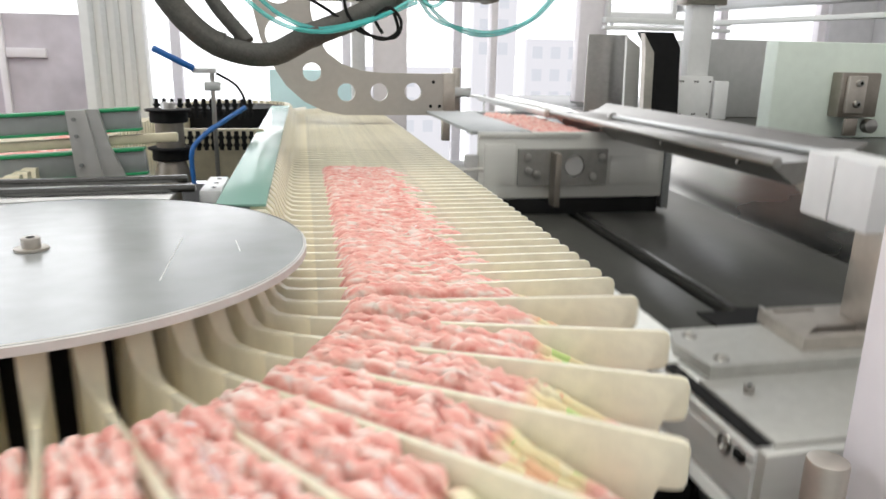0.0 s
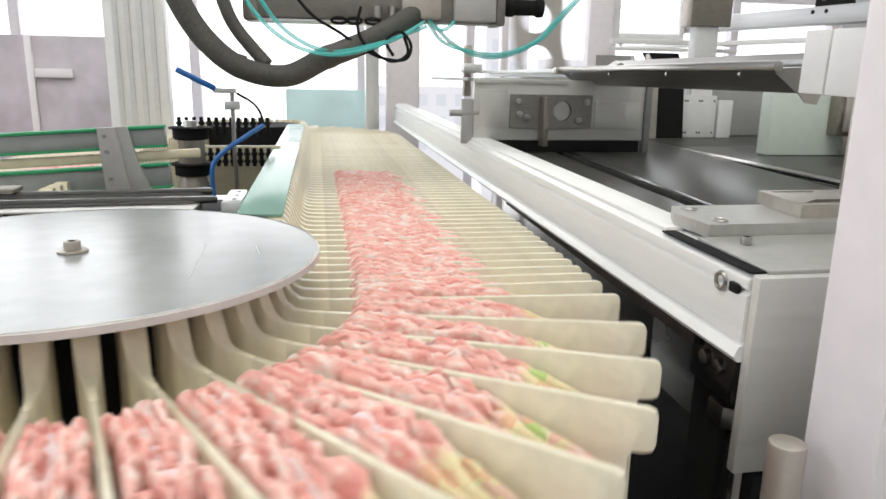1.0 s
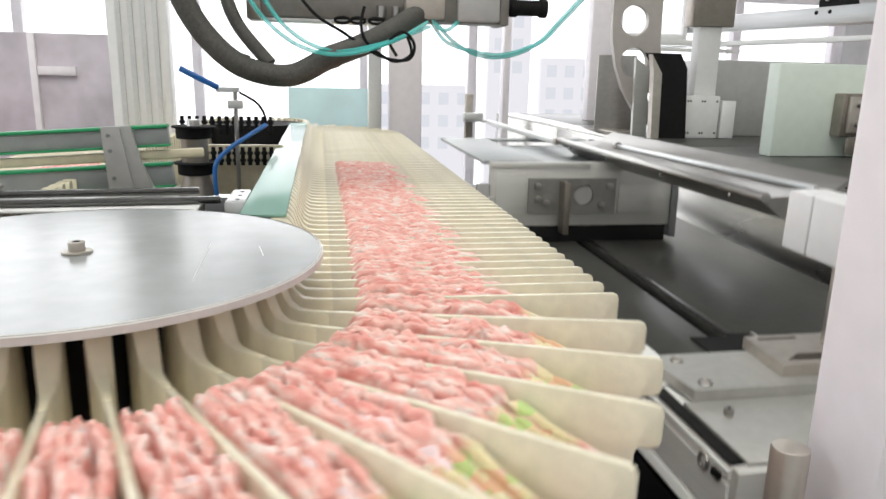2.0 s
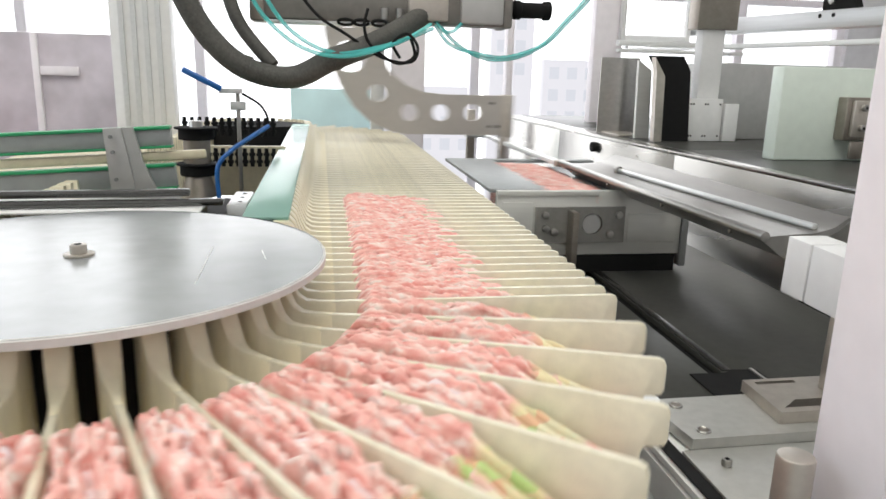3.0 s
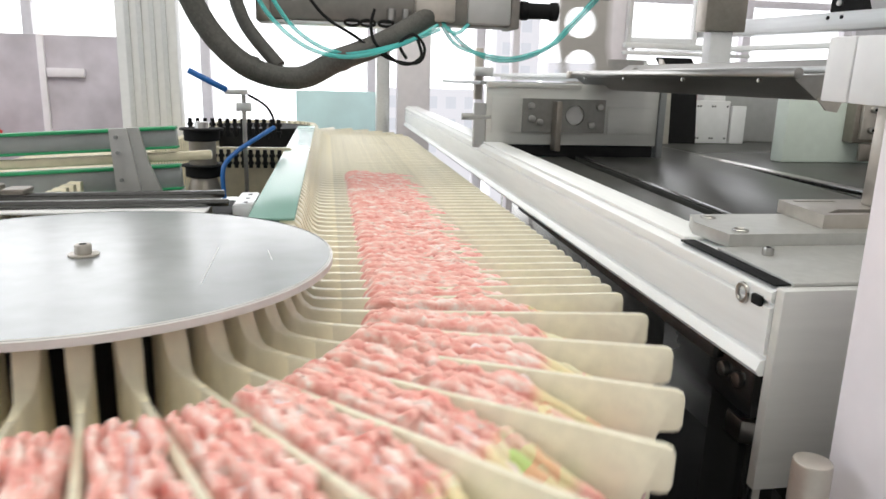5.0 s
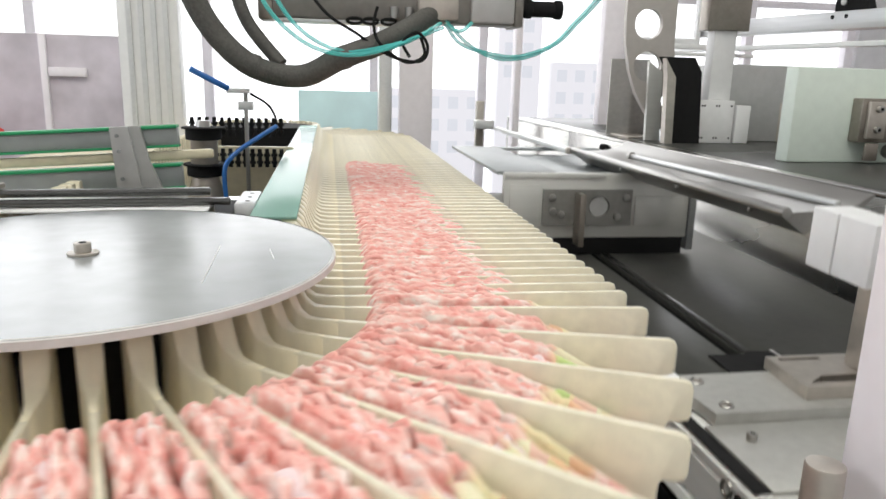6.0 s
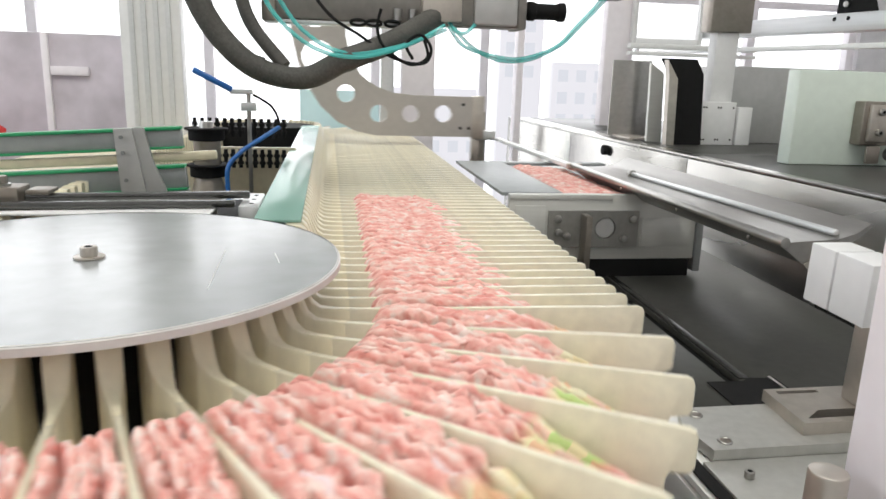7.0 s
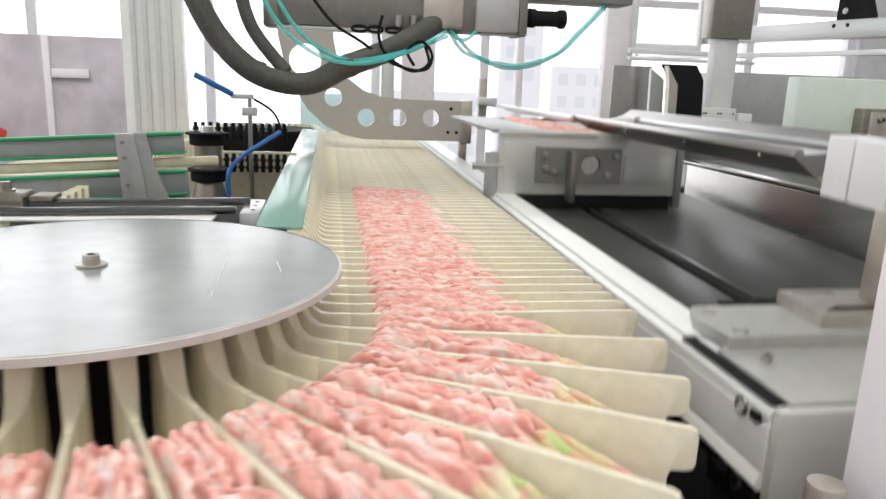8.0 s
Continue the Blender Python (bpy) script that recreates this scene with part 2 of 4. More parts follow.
def bm_tube(points, r, bm=None, seg=10, steps=8):
    """A round tube along a smooth line through the points."""
    bm = bm or bmesh.new()
    pts = [Vector(p) for p in points]
    line = []
    for i in range(len(pts) - 1):
        p0, p1, p2, p3 = pts[max(i - 1, 0)], pts[i], pts[i + 1], pts[min(i + 2, len(pts) - 1)]
        for k in range(steps):
            t = k / steps
            line.append(0.5 * (2 * p1 + (p2 - p0) * t + (2 * p0 - 5 * p1 + 4 * p2 - p3) * t * t + (3 * p1 - p0 - 3 * p2 + p3) * t ** 3))
    line.append(pts[-1])
    rings = []
    ref = Vector((0.13, 0.97, 0.21)).normalized()
    for i, p in enumerate(line):
        d = (line[min(i + 1, len(line) - 1)] - line[max(i - 1, 0)]).normalized()
        u = d.cross(ref).normalized()
        v = d.cross(u)
        rings.append([bm.verts.new(p + r * (math.cos(a) * u + math.sin(a) * v)) for a in (2 * math.pi * j / seg for j in range(seg))])
    for a, b in zip(rings, rings[1:]):
        for j in range(seg):
            bm.faces.new((a[j], a[(j + 1) % seg], b[(j + 1) % seg], b[j]))
    bm.faces.new(rings[0][::-1])
    bm.faces.new(rings[-1])
    bmesh.ops.recalc_face_normals(bm, faces=bm.faces[:])
    return bm


def mesh(name, bm, material, smooth=True):
    me = bpy.data.meshes.new(name)
    if smooth:
        for f in bm.faces:
            f.smooth = True
        for e in bm.edges:
            if len(e.link_faces) == 2 and e.calc_face_angle(0) > 0.6:
                e.smooth = False
    bm.to_mesh(me)
    bm.free()
    me.materials.append(material)
    return me


def part(name, bm, material, parent, label=""):
    ob = new(name, mesh(name, bm, material))
    ob.parent = parent
    return tagged(ob, label)


def solid(name, bm, material, label="", category="", group="", kind=""):
    return tagged(new(name, mesh(name, bm, material)), label, category, group, kind)


def thing(name, label, category, m=None, group=""):
    ob = new(name)
    ob.empty_display_size = 0.02
    if m:
        ob.matrix_world = m
    return tagged(ob, label, category, group)


# ---- the loop of paddles ----
PITCH, SPEED = 0.0254, 0.0254 * 5.155
CHAIN_R, COUNT = 0.1491, 163
RUN = (COUNT * PITCH - 2 * math.pi * CHAIN_R) / 2
LOOP = COUNT * PITCH
ROOT_R, TIP_R, DISC_R, DISC_Z = 0.164, 0.4167, 0.177, 0.039
PHASE = -0.0067 - 4.5 * SPEED


def run(t):
    """How far the chain has gone at t seconds; it picks up a little in the second half."""
    return SPEED * t + max(0, t - 4.5) * 0.075 * PITCH


LIFT = 0.18
TILT = 1.6


def on_loop(s):
    """The pose of a paddle s metres along the chain from the near sprocket's last point."""
    s = (s + math.pi * CHAIN_R) % LOOP - math.pi * CHAIN_R
    if s < 0:
        return pose(0, 0, 0, 0, 0, math.degrees(s / CHAIN_R))
    if s < RUN:
        return pose(0, s, 0)
    if s < RUN + math.pi * CHAIN_R:
        return pose(0, RUN, 0, 0, 0, math.degrees((s - RUN) / CHAIN_R))
    return pose(0, RUN - (s - RUN - math.pi * CHAIN_R), 0, 0, 0, 180)


# ---- setting ----
def hall():
    solid("floor", bm_box(-2.7, 3.6, -3.0, 3.6, -0.95, -0.9), CONCRETE, "grey painted concrete hall floor", "floor", kind="structure")
    solid("ceiling", bm_box(-2.7, 3.6, -3.0, 3.6, 2.7, 2.75), PLASTER, "pale hall ceiling", "ceiling", kind="structure")
    solid("wall_south", bm_box(-2.7, 3.6, -3.1, -3.0, -0.9, 2.7), PLASTER, "pale plastered hall wall", "wall", kind="structure")
    solid("wall_east", bm_box(3.6, 3.7, -3.0, 3.6, -0.9, 2.7), PLASTER, "pale plastered hall wall", "wall", kind="structure")
    # far wall with a long window band
    bm = bm_box(-2.7, 3.6, 3.5, 3.6, -0.9, -0.6)
    bm_box(-2.7, 3.6, 3.5, 3.6, 1.9, 2.7, bm=bm)
    for x0, x1 in ((-2.7, -2.3), (3.3, 3.6)):
        bm_box(x0, x1, 3.5, 3.6, -0.6, 1.9, bm=bm)
    solid("wall_north", bm, PLASTER, "pale hall wall under a long window band", "wall", kind="structure")
    # unseen west wall; its opening is added to let light in
    bm = bm_box(-2.8, -2.7, -3.0, 3.6, -0.9, 0.25)
    bm_box(-2.8, -2.7, -3.0, 3.6, 1.9, 2.7, bm=bm)
    for y0, y1 in ((-3.0, -1.0), (2.4, 3.6)):
        bm_box(-2.8, -2.7, y0, y1, 0.25, 1.9, bm=bm)
    solid("wall_west", bm, PLASTER, "pale unseen hall wall with an added light opening", "wall", kind="structure")
    tagged(solid("backdrop", bm_box(-6, 7, 4.6, 4.62, -1.5, 4), OUTSIDE), "blank bright daylight outside", "backdrop", kind="structure")
    # the haze over these buildings is emission in their materials
    b = tagged(new("backdrop_buildings"), "pale buildings far outside the window, daylight haze put in as glow", "backdrop", kind="structure")
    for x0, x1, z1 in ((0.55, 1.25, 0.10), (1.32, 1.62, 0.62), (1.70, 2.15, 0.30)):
        body = part("building", bm_box(x0, x1, 4.42, 4.58, -1.4, z1, 0.004), WALLGLOW, b)
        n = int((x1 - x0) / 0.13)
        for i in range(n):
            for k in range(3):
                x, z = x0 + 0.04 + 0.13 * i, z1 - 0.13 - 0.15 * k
                part("pane", bm_box(x, x + 0.07, 4.412, 4.419, z, z + 0.08), PANEGLOW, body)
    w = tagged(new("window_1"), "long bright window band with slim mullions", "window", kind="structure")
    for x in (-2.25, -1.3, -0.45, 0.42, 1.02, 1.75, 2.6, 3.25):
        part("mullion", bm_box(x - 0.025, x + 0.025, 3.5, 3.56, -0.6, 1.9, 0.004), LILAC, w)
    part("transom", bm_box(-2.3, 3.3, 3.51, 3.55, 0.62, 0.66, 0.004), LILAC, w)


def enclosure():
    # posts of the machine guard
    for x0, x1, y, name in ((0.34, 0.385, 1.95, ALU), (0.415, 0.53, 2.0, LILAC), (0.845, 0.87, 2.1, LILAC), (1.130, 1.235, 1.98, LILAC)):
        ob = solid("guard_post", bm_box(x0, x1, y, y + 0.05, -0.9, 1.2, 0.004), name, "pale upright post of the machine guard", "post", "guard posts")
    pp = thing("profile_post", "white grooved aluminium profile post of the guard", "post", group="guard posts")
    part("core", bm_box(-0.36, -0.21, 1.5, 1.56, -0.9, 1.2, 0.004), WHITE, pp)
    for x in (-0.335, -0.305, -0.275, -0.245):
        part("flange", bm_box(x, x + 0.012, 1.492, 1.4995, -0.9, 1.2), ALU, pp)
    solid("teal_panel", bm_box(0.06, 0.36, 2.3, 2.32, -0.9, 0.112, 0.003), TEAL, "pale teal panel behind the machine", "panel")
    n = thing("neighbour_machine", "dim lilac grey machine front with pale frames", "machine")
    part("panel", bm_box(-1.3, -0.36, 1.7, 1.72, -0.9, 0.26, 0.003), DIMLILAC, n)
    for x in (-0.9, -0.62, -0.38):
        part("frame_bar", bm_box(x, x + 0.018, 1.685, 1.699, -0.9, 0.26, 0.002), LILAC, n)
    part("frame_bar", bm_box(-0.6, -0.5, 1.685, 1.699, 0.145, 0.17, 0.002), LILAC, n)
    bm = bmesh.new()
    bmesh.ops.create_icosphere(bm, subdivisions=3, radius=0.1)
    for v in bm.verts:
        v.co = Vector((v.co.x * 1.4, v.co.y * 0.5, v.co.z * 0.8)) * (1 + 0.15 * noise.noise(v.co * 20))
    bmesh.ops.translate(bm, vec=(-0.78, 1.45, -0.01), verts=bm.verts[:])
    solid("red_sack", bm, RED, "crumpled bright red sack", "sack")
    solid("sack_stand", bm_box(-0.9, -0.66, 1.4, 1.5, -0.9, -0.085, 0.004), GREY, "grey stand under the red sack", "stand")
    # wide white door post close to the camera
    bm = bm_box(0.472, 0.60, -0.24, -0.18, -0.9, 1.0, 0.006)
    solid("front_post", bm, LILAC, "smooth white painted machine post", "post")


# ---- disc ----
def disc():
    d = thing("disc_cover", "large round brushed metal disc with a central bolt", "disc")
    bm = bm_cyl((0, 0, DISC_Z - 0.005), (0, 0, DISC_Z), DISC_R - 0.001, seg=128)
    part("disc", bm, DISC, d)
    bm = bmesh.new()
    ring = []
    for i in range(128):
        a = 2 * math.pi * i / 128
        ring.append([bm.verts.new((r * math.cos(a), r * math.sin(a), z)) for r, z in ((DISC_R - 0.002, DISC_Z + 0.0004), (DISC_R, DISC_Z - 0.0008), (DISC_R, DISC_Z - 0.0055), (DISC_R - 0.004, DISC_Z - 0.006))])
    for i in range(128):
        a, b = ring[i], ring[(i + 1) % 128]
        for j in range(3):
            bm.faces.new((a[j], b[j], b[j + 1], a[j + 1]))
    bmesh.ops.recalc_face_normals(bm, faces=bm.faces[:])
    part("rim", bm, RIM, d, "pale cut edge of the disc")
    bolt = part("bolt", bm_cyl((0, 0, DISC_Z), (0, 0, DISC_Z + 0.0085), 0.0058, seg=24, bevel=0.0008), WARMSTEEL, d, "socket head bolt")
    part("washer", bm_cyl((0, 0, DISC_Z), (0, 0, DISC_Z + 0.0018), 0.0105, seg=32, bevel=0.0004), WARMSTEEL, bolt)
    part("socket", bm_cyl((0, 0, DISC_Z + 0.0084), (0, 0, DISC_Z + 0.0088), 0.0028, seg=6), BLACK, bolt)
    for x, y, a, w in ((0.0923, -0.0286, 91.6, 0.104), (0.131, -0.005, 100, 0.03)):
        bm = bm_box(-w / 2, w / 2, -0.0003, 0.0003, 0, 0.0002)
        bmesh.ops.rotate(bm, matrix=Matrix.Rotation(radians(a), 3, "Z"), verts=bm.verts[:])
        bmesh.ops.translate(bm, vec=(x, y, DISC_Z + 0.0001), verts=bm.verts[:])
        part("scratch", bm, WHITE, d)
    s = thing("sprocket", "black sprocket with a steel band under the disc", "sprocket")
    part("drum", bm_cyl((0, 0, -0.13), (0, 0, DISC_Z - 0.014), 0.128, seg=96), BLACK, s)
    part("band", bm_cyl((0, 0, DISC_Z - 0.019), (0, 0, DISC_Z - 0.013), 0.131, seg=96), DARKSTEEL, s)
    part("shaft", bm_cyl((0, 0, -0.9), (0, 0, -0.13), 0.03), STEEL, s)
    f = thing("far_sprocket", "black sprocket at the far end of the chain", "sprocket")
    part("drum", bm_cyl((0, RUN, -0.13), (0, RUN, DISC_Z - 0.014), 0.128, seg=96), BLACK, f)
    part("shaft", bm_cyl((0, RUN, -0.9), (0, RUN, -0.13), 0.03), STEEL, f)


# ---- paddles ----
def paddle():
    p = thing("paddle", "cream plastic paddle blade on a moving chain", "paddle", group="paddles of the stacker chain")
    t = 0.0024
    outline = [(0.160, -0.125), (0.160, -0.004), (0.166, 0.0)]
    outline += [(TIP_R - 0.005, 0.0), (TIP_R - 0.0015, -0.0015), (TIP_R, -0.005), (TIP_R, -0.021), (TIP_R - 0.0015, -0.0245), (TIP_R - 0.005, -0.026)]
    outline += [(TIP_R - 0.012, -0.027), (TIP_R - 0.014, -0.031), (TIP_R - 0.014, -0.125)]
    bm = bm_plate(outline, 2 * t)
    bmesh.ops.translate(bm, vec=(0, -t, 0), verts=bm.verts[:])
    rim = [e for e in bm.edges if len(e.link_faces) == 2 and e.calc_face_angle(0) > 1.2]
    bmesh.ops.bevel(bm, geom=rim, offset=0.0011, segments=2, affect="EDGES", profile=0.5)
    part("blade", bm, CREAM, p)
    # thick hub that clamps the blade to the chain and flares into it
    bm = bmesh.new()
    rows = []
    for x, w, top in ((0.128, 0.0056, 0.033), (0.142, 0.0070, 0.033), (0.1475, 0.0070, 0.028), (0.1515, 0.0066, 0.016), (0.156, 0.0058, 0.0060), (0.162, 0.0046, 0.0014), (0.171, 0.0035, 0.0004), (0.184, 0.0027, 0.0001)):
        rows.append([bm.verts.new((x, y, z)) for y, z in ((-w, -0.125), (-w, top - 0.002), (-w + 0.0012, top), (w - 0.0012, top), (w, top - 0.002), (w, -0.125))])
    for a, b in zip(rows, rows[1:]):
        for j in range(6):
            bm.faces.new((a[j], a[(j + 1) % 6], b[(j + 1) % 6], b[j]))
    bm.faces.new(rows[0][::-1])
    bm.faces.new(rows[-1])
    bmesh.ops.recalc_face_normals(bm, faces=bm.faces[:])
    part("hub", bm, HUBCREAM, p, "stained cream hub")
    return p


# ---- pads ----
PADS = []


def leaf_mesh(seed, cloth=None, slim=0.62):
    """One thin leaf of a folded pad, gathered in ruffles along the top."""
    rng = random.Random(seed)
    off = Vector((rng.uniform(0, 50), rng.uniform(0, 50), rng.uniform(0, 50)))
    bm = bmesh.new()
    x0, x1, n = 0.2, 0.400, 150
    half = [(-0.0046, -0.115), (-0.0050, -0.05), (-0.0052, -0.03), (-0.0052, -0.022), (-0.0052, -0.016), (-0.0051, -0.011), (-0.0049, -0.007), (-0.0046, -0.0035), (-0.0041, -0.0008), (-0.0034, 0.0012), (-0.0026, 0.0028), (-0.0017, 0.0038), (-0.0008, 0.0044)]
    prof = half + [(0.0, 0.0046)] + [(-y, z) for y, z in reversed(half)]
    rings = []

    def ridge(v):
        return 1 - 2 * abs(noise.noise(v))

    for i in range(n + 1):
        u = i / n
        x = x0 + (x1 - x0) * u
        round_in = math.sqrt(max(0, 1 - (1 - min(1, u / 0.10)) ** 2))
        drop = 0.006 * max(0, 1 - u / 0.4) - 0.020 * (1 - round_in) - 0.036 * max(0, (u - 0.45) / 0.55) ** 1.4
        thick = 0.4 + 0.6 * round_in
        thick *= 1 - 0.3 * max(0, (u - 0.8) / 0.2)
        calm = 1 - 0.8 * max(0, min(1, (u - 0.66) / 0.12))
        # gathers of uneven length along the fold, each skewed its own way
        sway = noise.noise(Vector((x * 48, 2.2, 7.7)) + off) * 0.0042 + noise.noise(Vector((x * 120, 5.2, 1.7)) + off) * 0.0016
        swell = noise.noise(Vector((x * 26, 4.4, 1.7)) + off) * 0.0036
        skew = 90 * noise.noise(Vector((x * 22, 8.1, 3.3)) + off)
        ring = []
        for y, z in prof:
            top = max(0, min(1, (z + 0.035) / 0.035))
            warp = noise.noise(Vector((x * 45, y * 70, z * 40)) + off)
            gather = 1.1 - ridge(Vector((x * 62 + 0.9 * warp + y * skew, y * 38, z * 14 + 3.1)) + off)
            tuck = 0.9 - ridge(Vector((x * 118 - 0.9 * warp - y * skew, y * 75 + 4.0, z * 30)) + off)
            line = ridge(Vector((x * 40 + 0.9 * warp, y * 300, z * 110 + 5.5)) + off)
            crumple = gather * 0.0044 + tuck * 0.0020 + line * 0.0012
            wave = (gather - 0.5) * 0.0040 + (tuck - 0.4) * 0.0016
            side = max(-1, min(1, y / 0.003))
            yy = y * thick * slim + (sway + wave + side * 0.22 * crumple) * top * calm
            zz = z + drop * (0.4 + 0.6 * top) + (swell + crumple * 0.6 - 0.0015) * top * calm
            ring.append(bm.verts.new((x + warp * 0.0030 * top * calm, yy, zz)))
        rings.append(ring)
    for a, b in zip(rings, rings[1:]):
        for j in range(len(prof) - 1):
            bm.faces.new((a[j], b[j], b[j + 1], a[j + 1]))
        bm.faces.new((a[-1], b[-1], b[0], a[0]))
    bm.faces.new(rings[0])
    bm.faces.new(rings[-1][::-1])
    bmesh.ops.recalc_face_normals(bm, faces=bm.faces[:])
    me = bpy.data.meshes.new("leaf")
    for f in bm.faces:
        f.smooth = True
    bm.to_mesh(me)
    bm.free()
    me.materials.append(cloth or PINK)
    return me


def spread(s, side):
    """A leaf of a pad that lies s metres along the chain: pressed in the straight run, fanned out on the bend."""
    s = (s + math.pi * CHAIN_R) % LOOP - math.pi * CHAIN_R
    bend = max(0, min(1, -s / 0.06)) * max(0, min(1, (s + math.pi * CHAIN_R) / 0.05)) if s < 0 else 0
    a = side * 1.7 * bend
    return pose(0.12 * (1 - math.cos(radians(a))), side * 0.0044 - 0.12 * math.sin(radians(a)), -0.0035 + 0.0005 * bend - (0 if side else 0.005), 0, 0, a)


# ---- lift carriage ----
def carriage():
    c = thing("lift_carriage", "aluminium lifting tray with a white front rail", "machine carriage")
    # front rail: an extruded profile with grooves and lips
    sec = [(0.500, -0.014), (0.500, 0.044), (0.466, 0.044), (0.460, 0.040), (0.460, 0.034), (0.4635, 0.0325), (0.4635, 0.0305), (0.460, 0.029),
           (0.460, -0.003), (0.4635, -0.0045), (0.4635, -0.0065), (0.459, -0.008), (0.456, -0.015), (0.459, -0.019), (0.470, -0.019), (0.472, -0.014)]
    bm = bmesh.new()
    ends = [[bm.verts.new((x, y, z)) for x, z in sec] for y in (-0.128, 1.9)]
    for j in range(len(sec)):
        k = (j + 1) % len(sec)
        bm.faces.new((ends[0][j], ends[0][k], ends[1][k], ends[1][j]))
    bm.faces.new(ends[0])
    bm.faces.new(ends[1])
    bmesh.ops.recalc_face_normals(bm, faces=bm.faces[:])
    rail = part("front_rail", bm, RAILMETAL, c, "white anodised grooved rail")
    rail.rotation_euler = (radians(-0.7), 0, 0)
    part("rail_ring", bm_tube([(0.4585, -0.098 + 0.006 * math.cos(a), 0.0315 + 0.006 * math.sin(a)) for a in (2 * math.pi * i / 12 for i in range(13))], 0.0016, seg=6, steps=2), STEEL, rail)
    part("rail_latch", bm_box(0.4572, 0.461, -0.120, -0.110, 0.028, 0.035, 0.0008), BLACK, rail)
    part("rail_cap", bm_box(0.466, 0.502, 0.003, 1.9, 0.0443, 0.0475, 0.0008), RAILMETAL, rail)
    # plain black strip along the near end of the rail top
    part("rail_strip", bm_box(0.4615, 0.474, -0.127, 0.0, 0.0443, 0.0458, 0.0005), BLACK, rail, "black strip on the rail top")
    part("end_plate", bm_box(0.462, 0.62, -0.137, -0.1285, -0.10, 0.046, 0.001), ENDPLATE, c, "brushed satin end plate")
    part("floor_plate", bm_box(0.502, 0.628, 0.03, 1.2, 0.004, 0.012, 0.001), BEDPLATE, c, "dark polished floor plate")
    wide = part("floor_plate", bm_box(0.645, 0.915, 0.03, 1.2, 0.004, 0.0125, 0.001), BEDPLATE, c, "dark polished floor plate")
    part("edge_strip", bm_box(0.646, 0.658, 0.185, 1.2, 0.0126, 0.0145, 0.0008), DARKSTEEL, wide)
    part("under_frame", bm_box(0.504, 0.90, -0.127, 1.2, -0.02, 0.003, 0.002), BLACK, c)
    part("side_tray", bm_box(0.4745, 0.72, -0.128, -0.0335, 0.0443, 0.0485, 0.001), PLATE, c)
    sp = part("screw_plate", bm_plate([(0.484, -0.033), (0.72, -0.033), (0.72, 0.041), (0.49, 0.041), (0.478, 0.012)], 0.0105, axis="z"), PLATE, c)
    sp.location = (0, 0, 0.0475)
    for x, y in ((0.499, 0.027), (0.501, -0.020)):
        part("screw_ring", bm_tube([(x + 0.0055 * math.cos(a), y + 0.0055 * math.sin(a), 0.0108) for a in (2 * math.pi * i / 16 for i in range(17))], 0.0012, seg=6, steps=2), STEEL, sp)
        part("screw", bm_cyl((x, y, 0.0104), (x, y, 0.0112), 0.0046, seg=20), BROWNSTEEL, sp)
    st = part("standing_screw", bm_cyl((0.500, -0.060, 0.0485), (0.500, -0.060, 0.0545), 0.0042, seg=16, bevel=0.0008), STEEL, c)
    part("socket", bm_cyl((0.500, -0.060, 0.0543), (0.500, -0.060, 0.0548), 0.002, seg=6), BLACK, st)
    slot = part("clamp_plate", bm_plate([(0.576, -0.018), (0.74, -0.018), (0.74, 0.048), (0.579, 0.048)], 0.0115, [[(0.588, 0.037), (0.63, 0.037), (0.63, 0.0425), (0.588, 0.0425)], [(0.585, -0.010), (0.645, -0.010), (0.645, 0.004), (0.605, 0.004)]], axis="z"), WARMSTEEL, c, "warm steel clamp plate with slots")
    slot.location = (0, 0, 0.0582)
    part("slot_bed", bm_box(0.582, 0.70, -0.014, 0.044, 0.0003, 0.0012), BLACK, slot)
    bm = bm_plate([(0.602, 0.122), (0.69, 0.122), (0.69, 0.182), (0.658, 0.186), (0.646, 0.178), (0.602, 0.180)], 0.0012, axis="z")
    part("hinge_gap", bm, BLACK, c).location = (0, 0, 0.0128)
    part("hinge_rib", bm_box(0.680, 0.684, 0.125, 0.183, 0.0142, 0.0165, 0.0006), STEEL, c)
    part("bar_post", bm_box(0.644, 0.690, -0.012, 0.026, 0.0698, 0.1575, 0.002), WARMSTEEL, c, "warm steel post")
    for y0, y1 in ((0.0235, 0.056), (-0.022, 0.0215)):
        part("bar_block", bm_box(0.610, 0.650, y0, y1, 0.158, 0.213, 0.0015), WHITE, c, "white painted clamp block")
    part("block_bridge", bm_box(0.6505, 0.80, -0.01, 0.05, 0.1577, 0.185, 0.002), WARMSTEEL, c)
    # the press bar: a level sheet trough with a rod at either edge
    bar = part("press_bar", bm_plate([(0.672, -0.004), (0.672, 0.0), (0.742, 0.004), (0.764, 0.010), (0.782, 0.022), (0.785, 0.020), (0.768, 0.004), (0.735, -0.010), (0.712, -0.026), (0.700, -0.024), (0.684, -0.012)], 0.68), PRESS, c, "bent stainless press bar")
    bar.matrix_basis = pose(0, 0.184, 0.178, -TILT)
    part("edge_rod", bm_cyl((0.671, -0.008, 0.002), (0.671, 0.69, 0.002), 0.0062, seg=20, bevel=0.001), STEEL, bar, "steel edge rod")
    part("bright_rod", bm_cyl((0.748, 0.012, 0.0085), (0.729, 0.53, 0.007), 0.0042, seg=16, bevel=0.001), ALU, bar, "bright polished rod")
    part("rod_collar", bm_cyl((0.7292, 0.528, 0.007), (0.7287, 0.538, 0.007), 0.0075, seg=18, bevel=0.001), STEEL, bar)
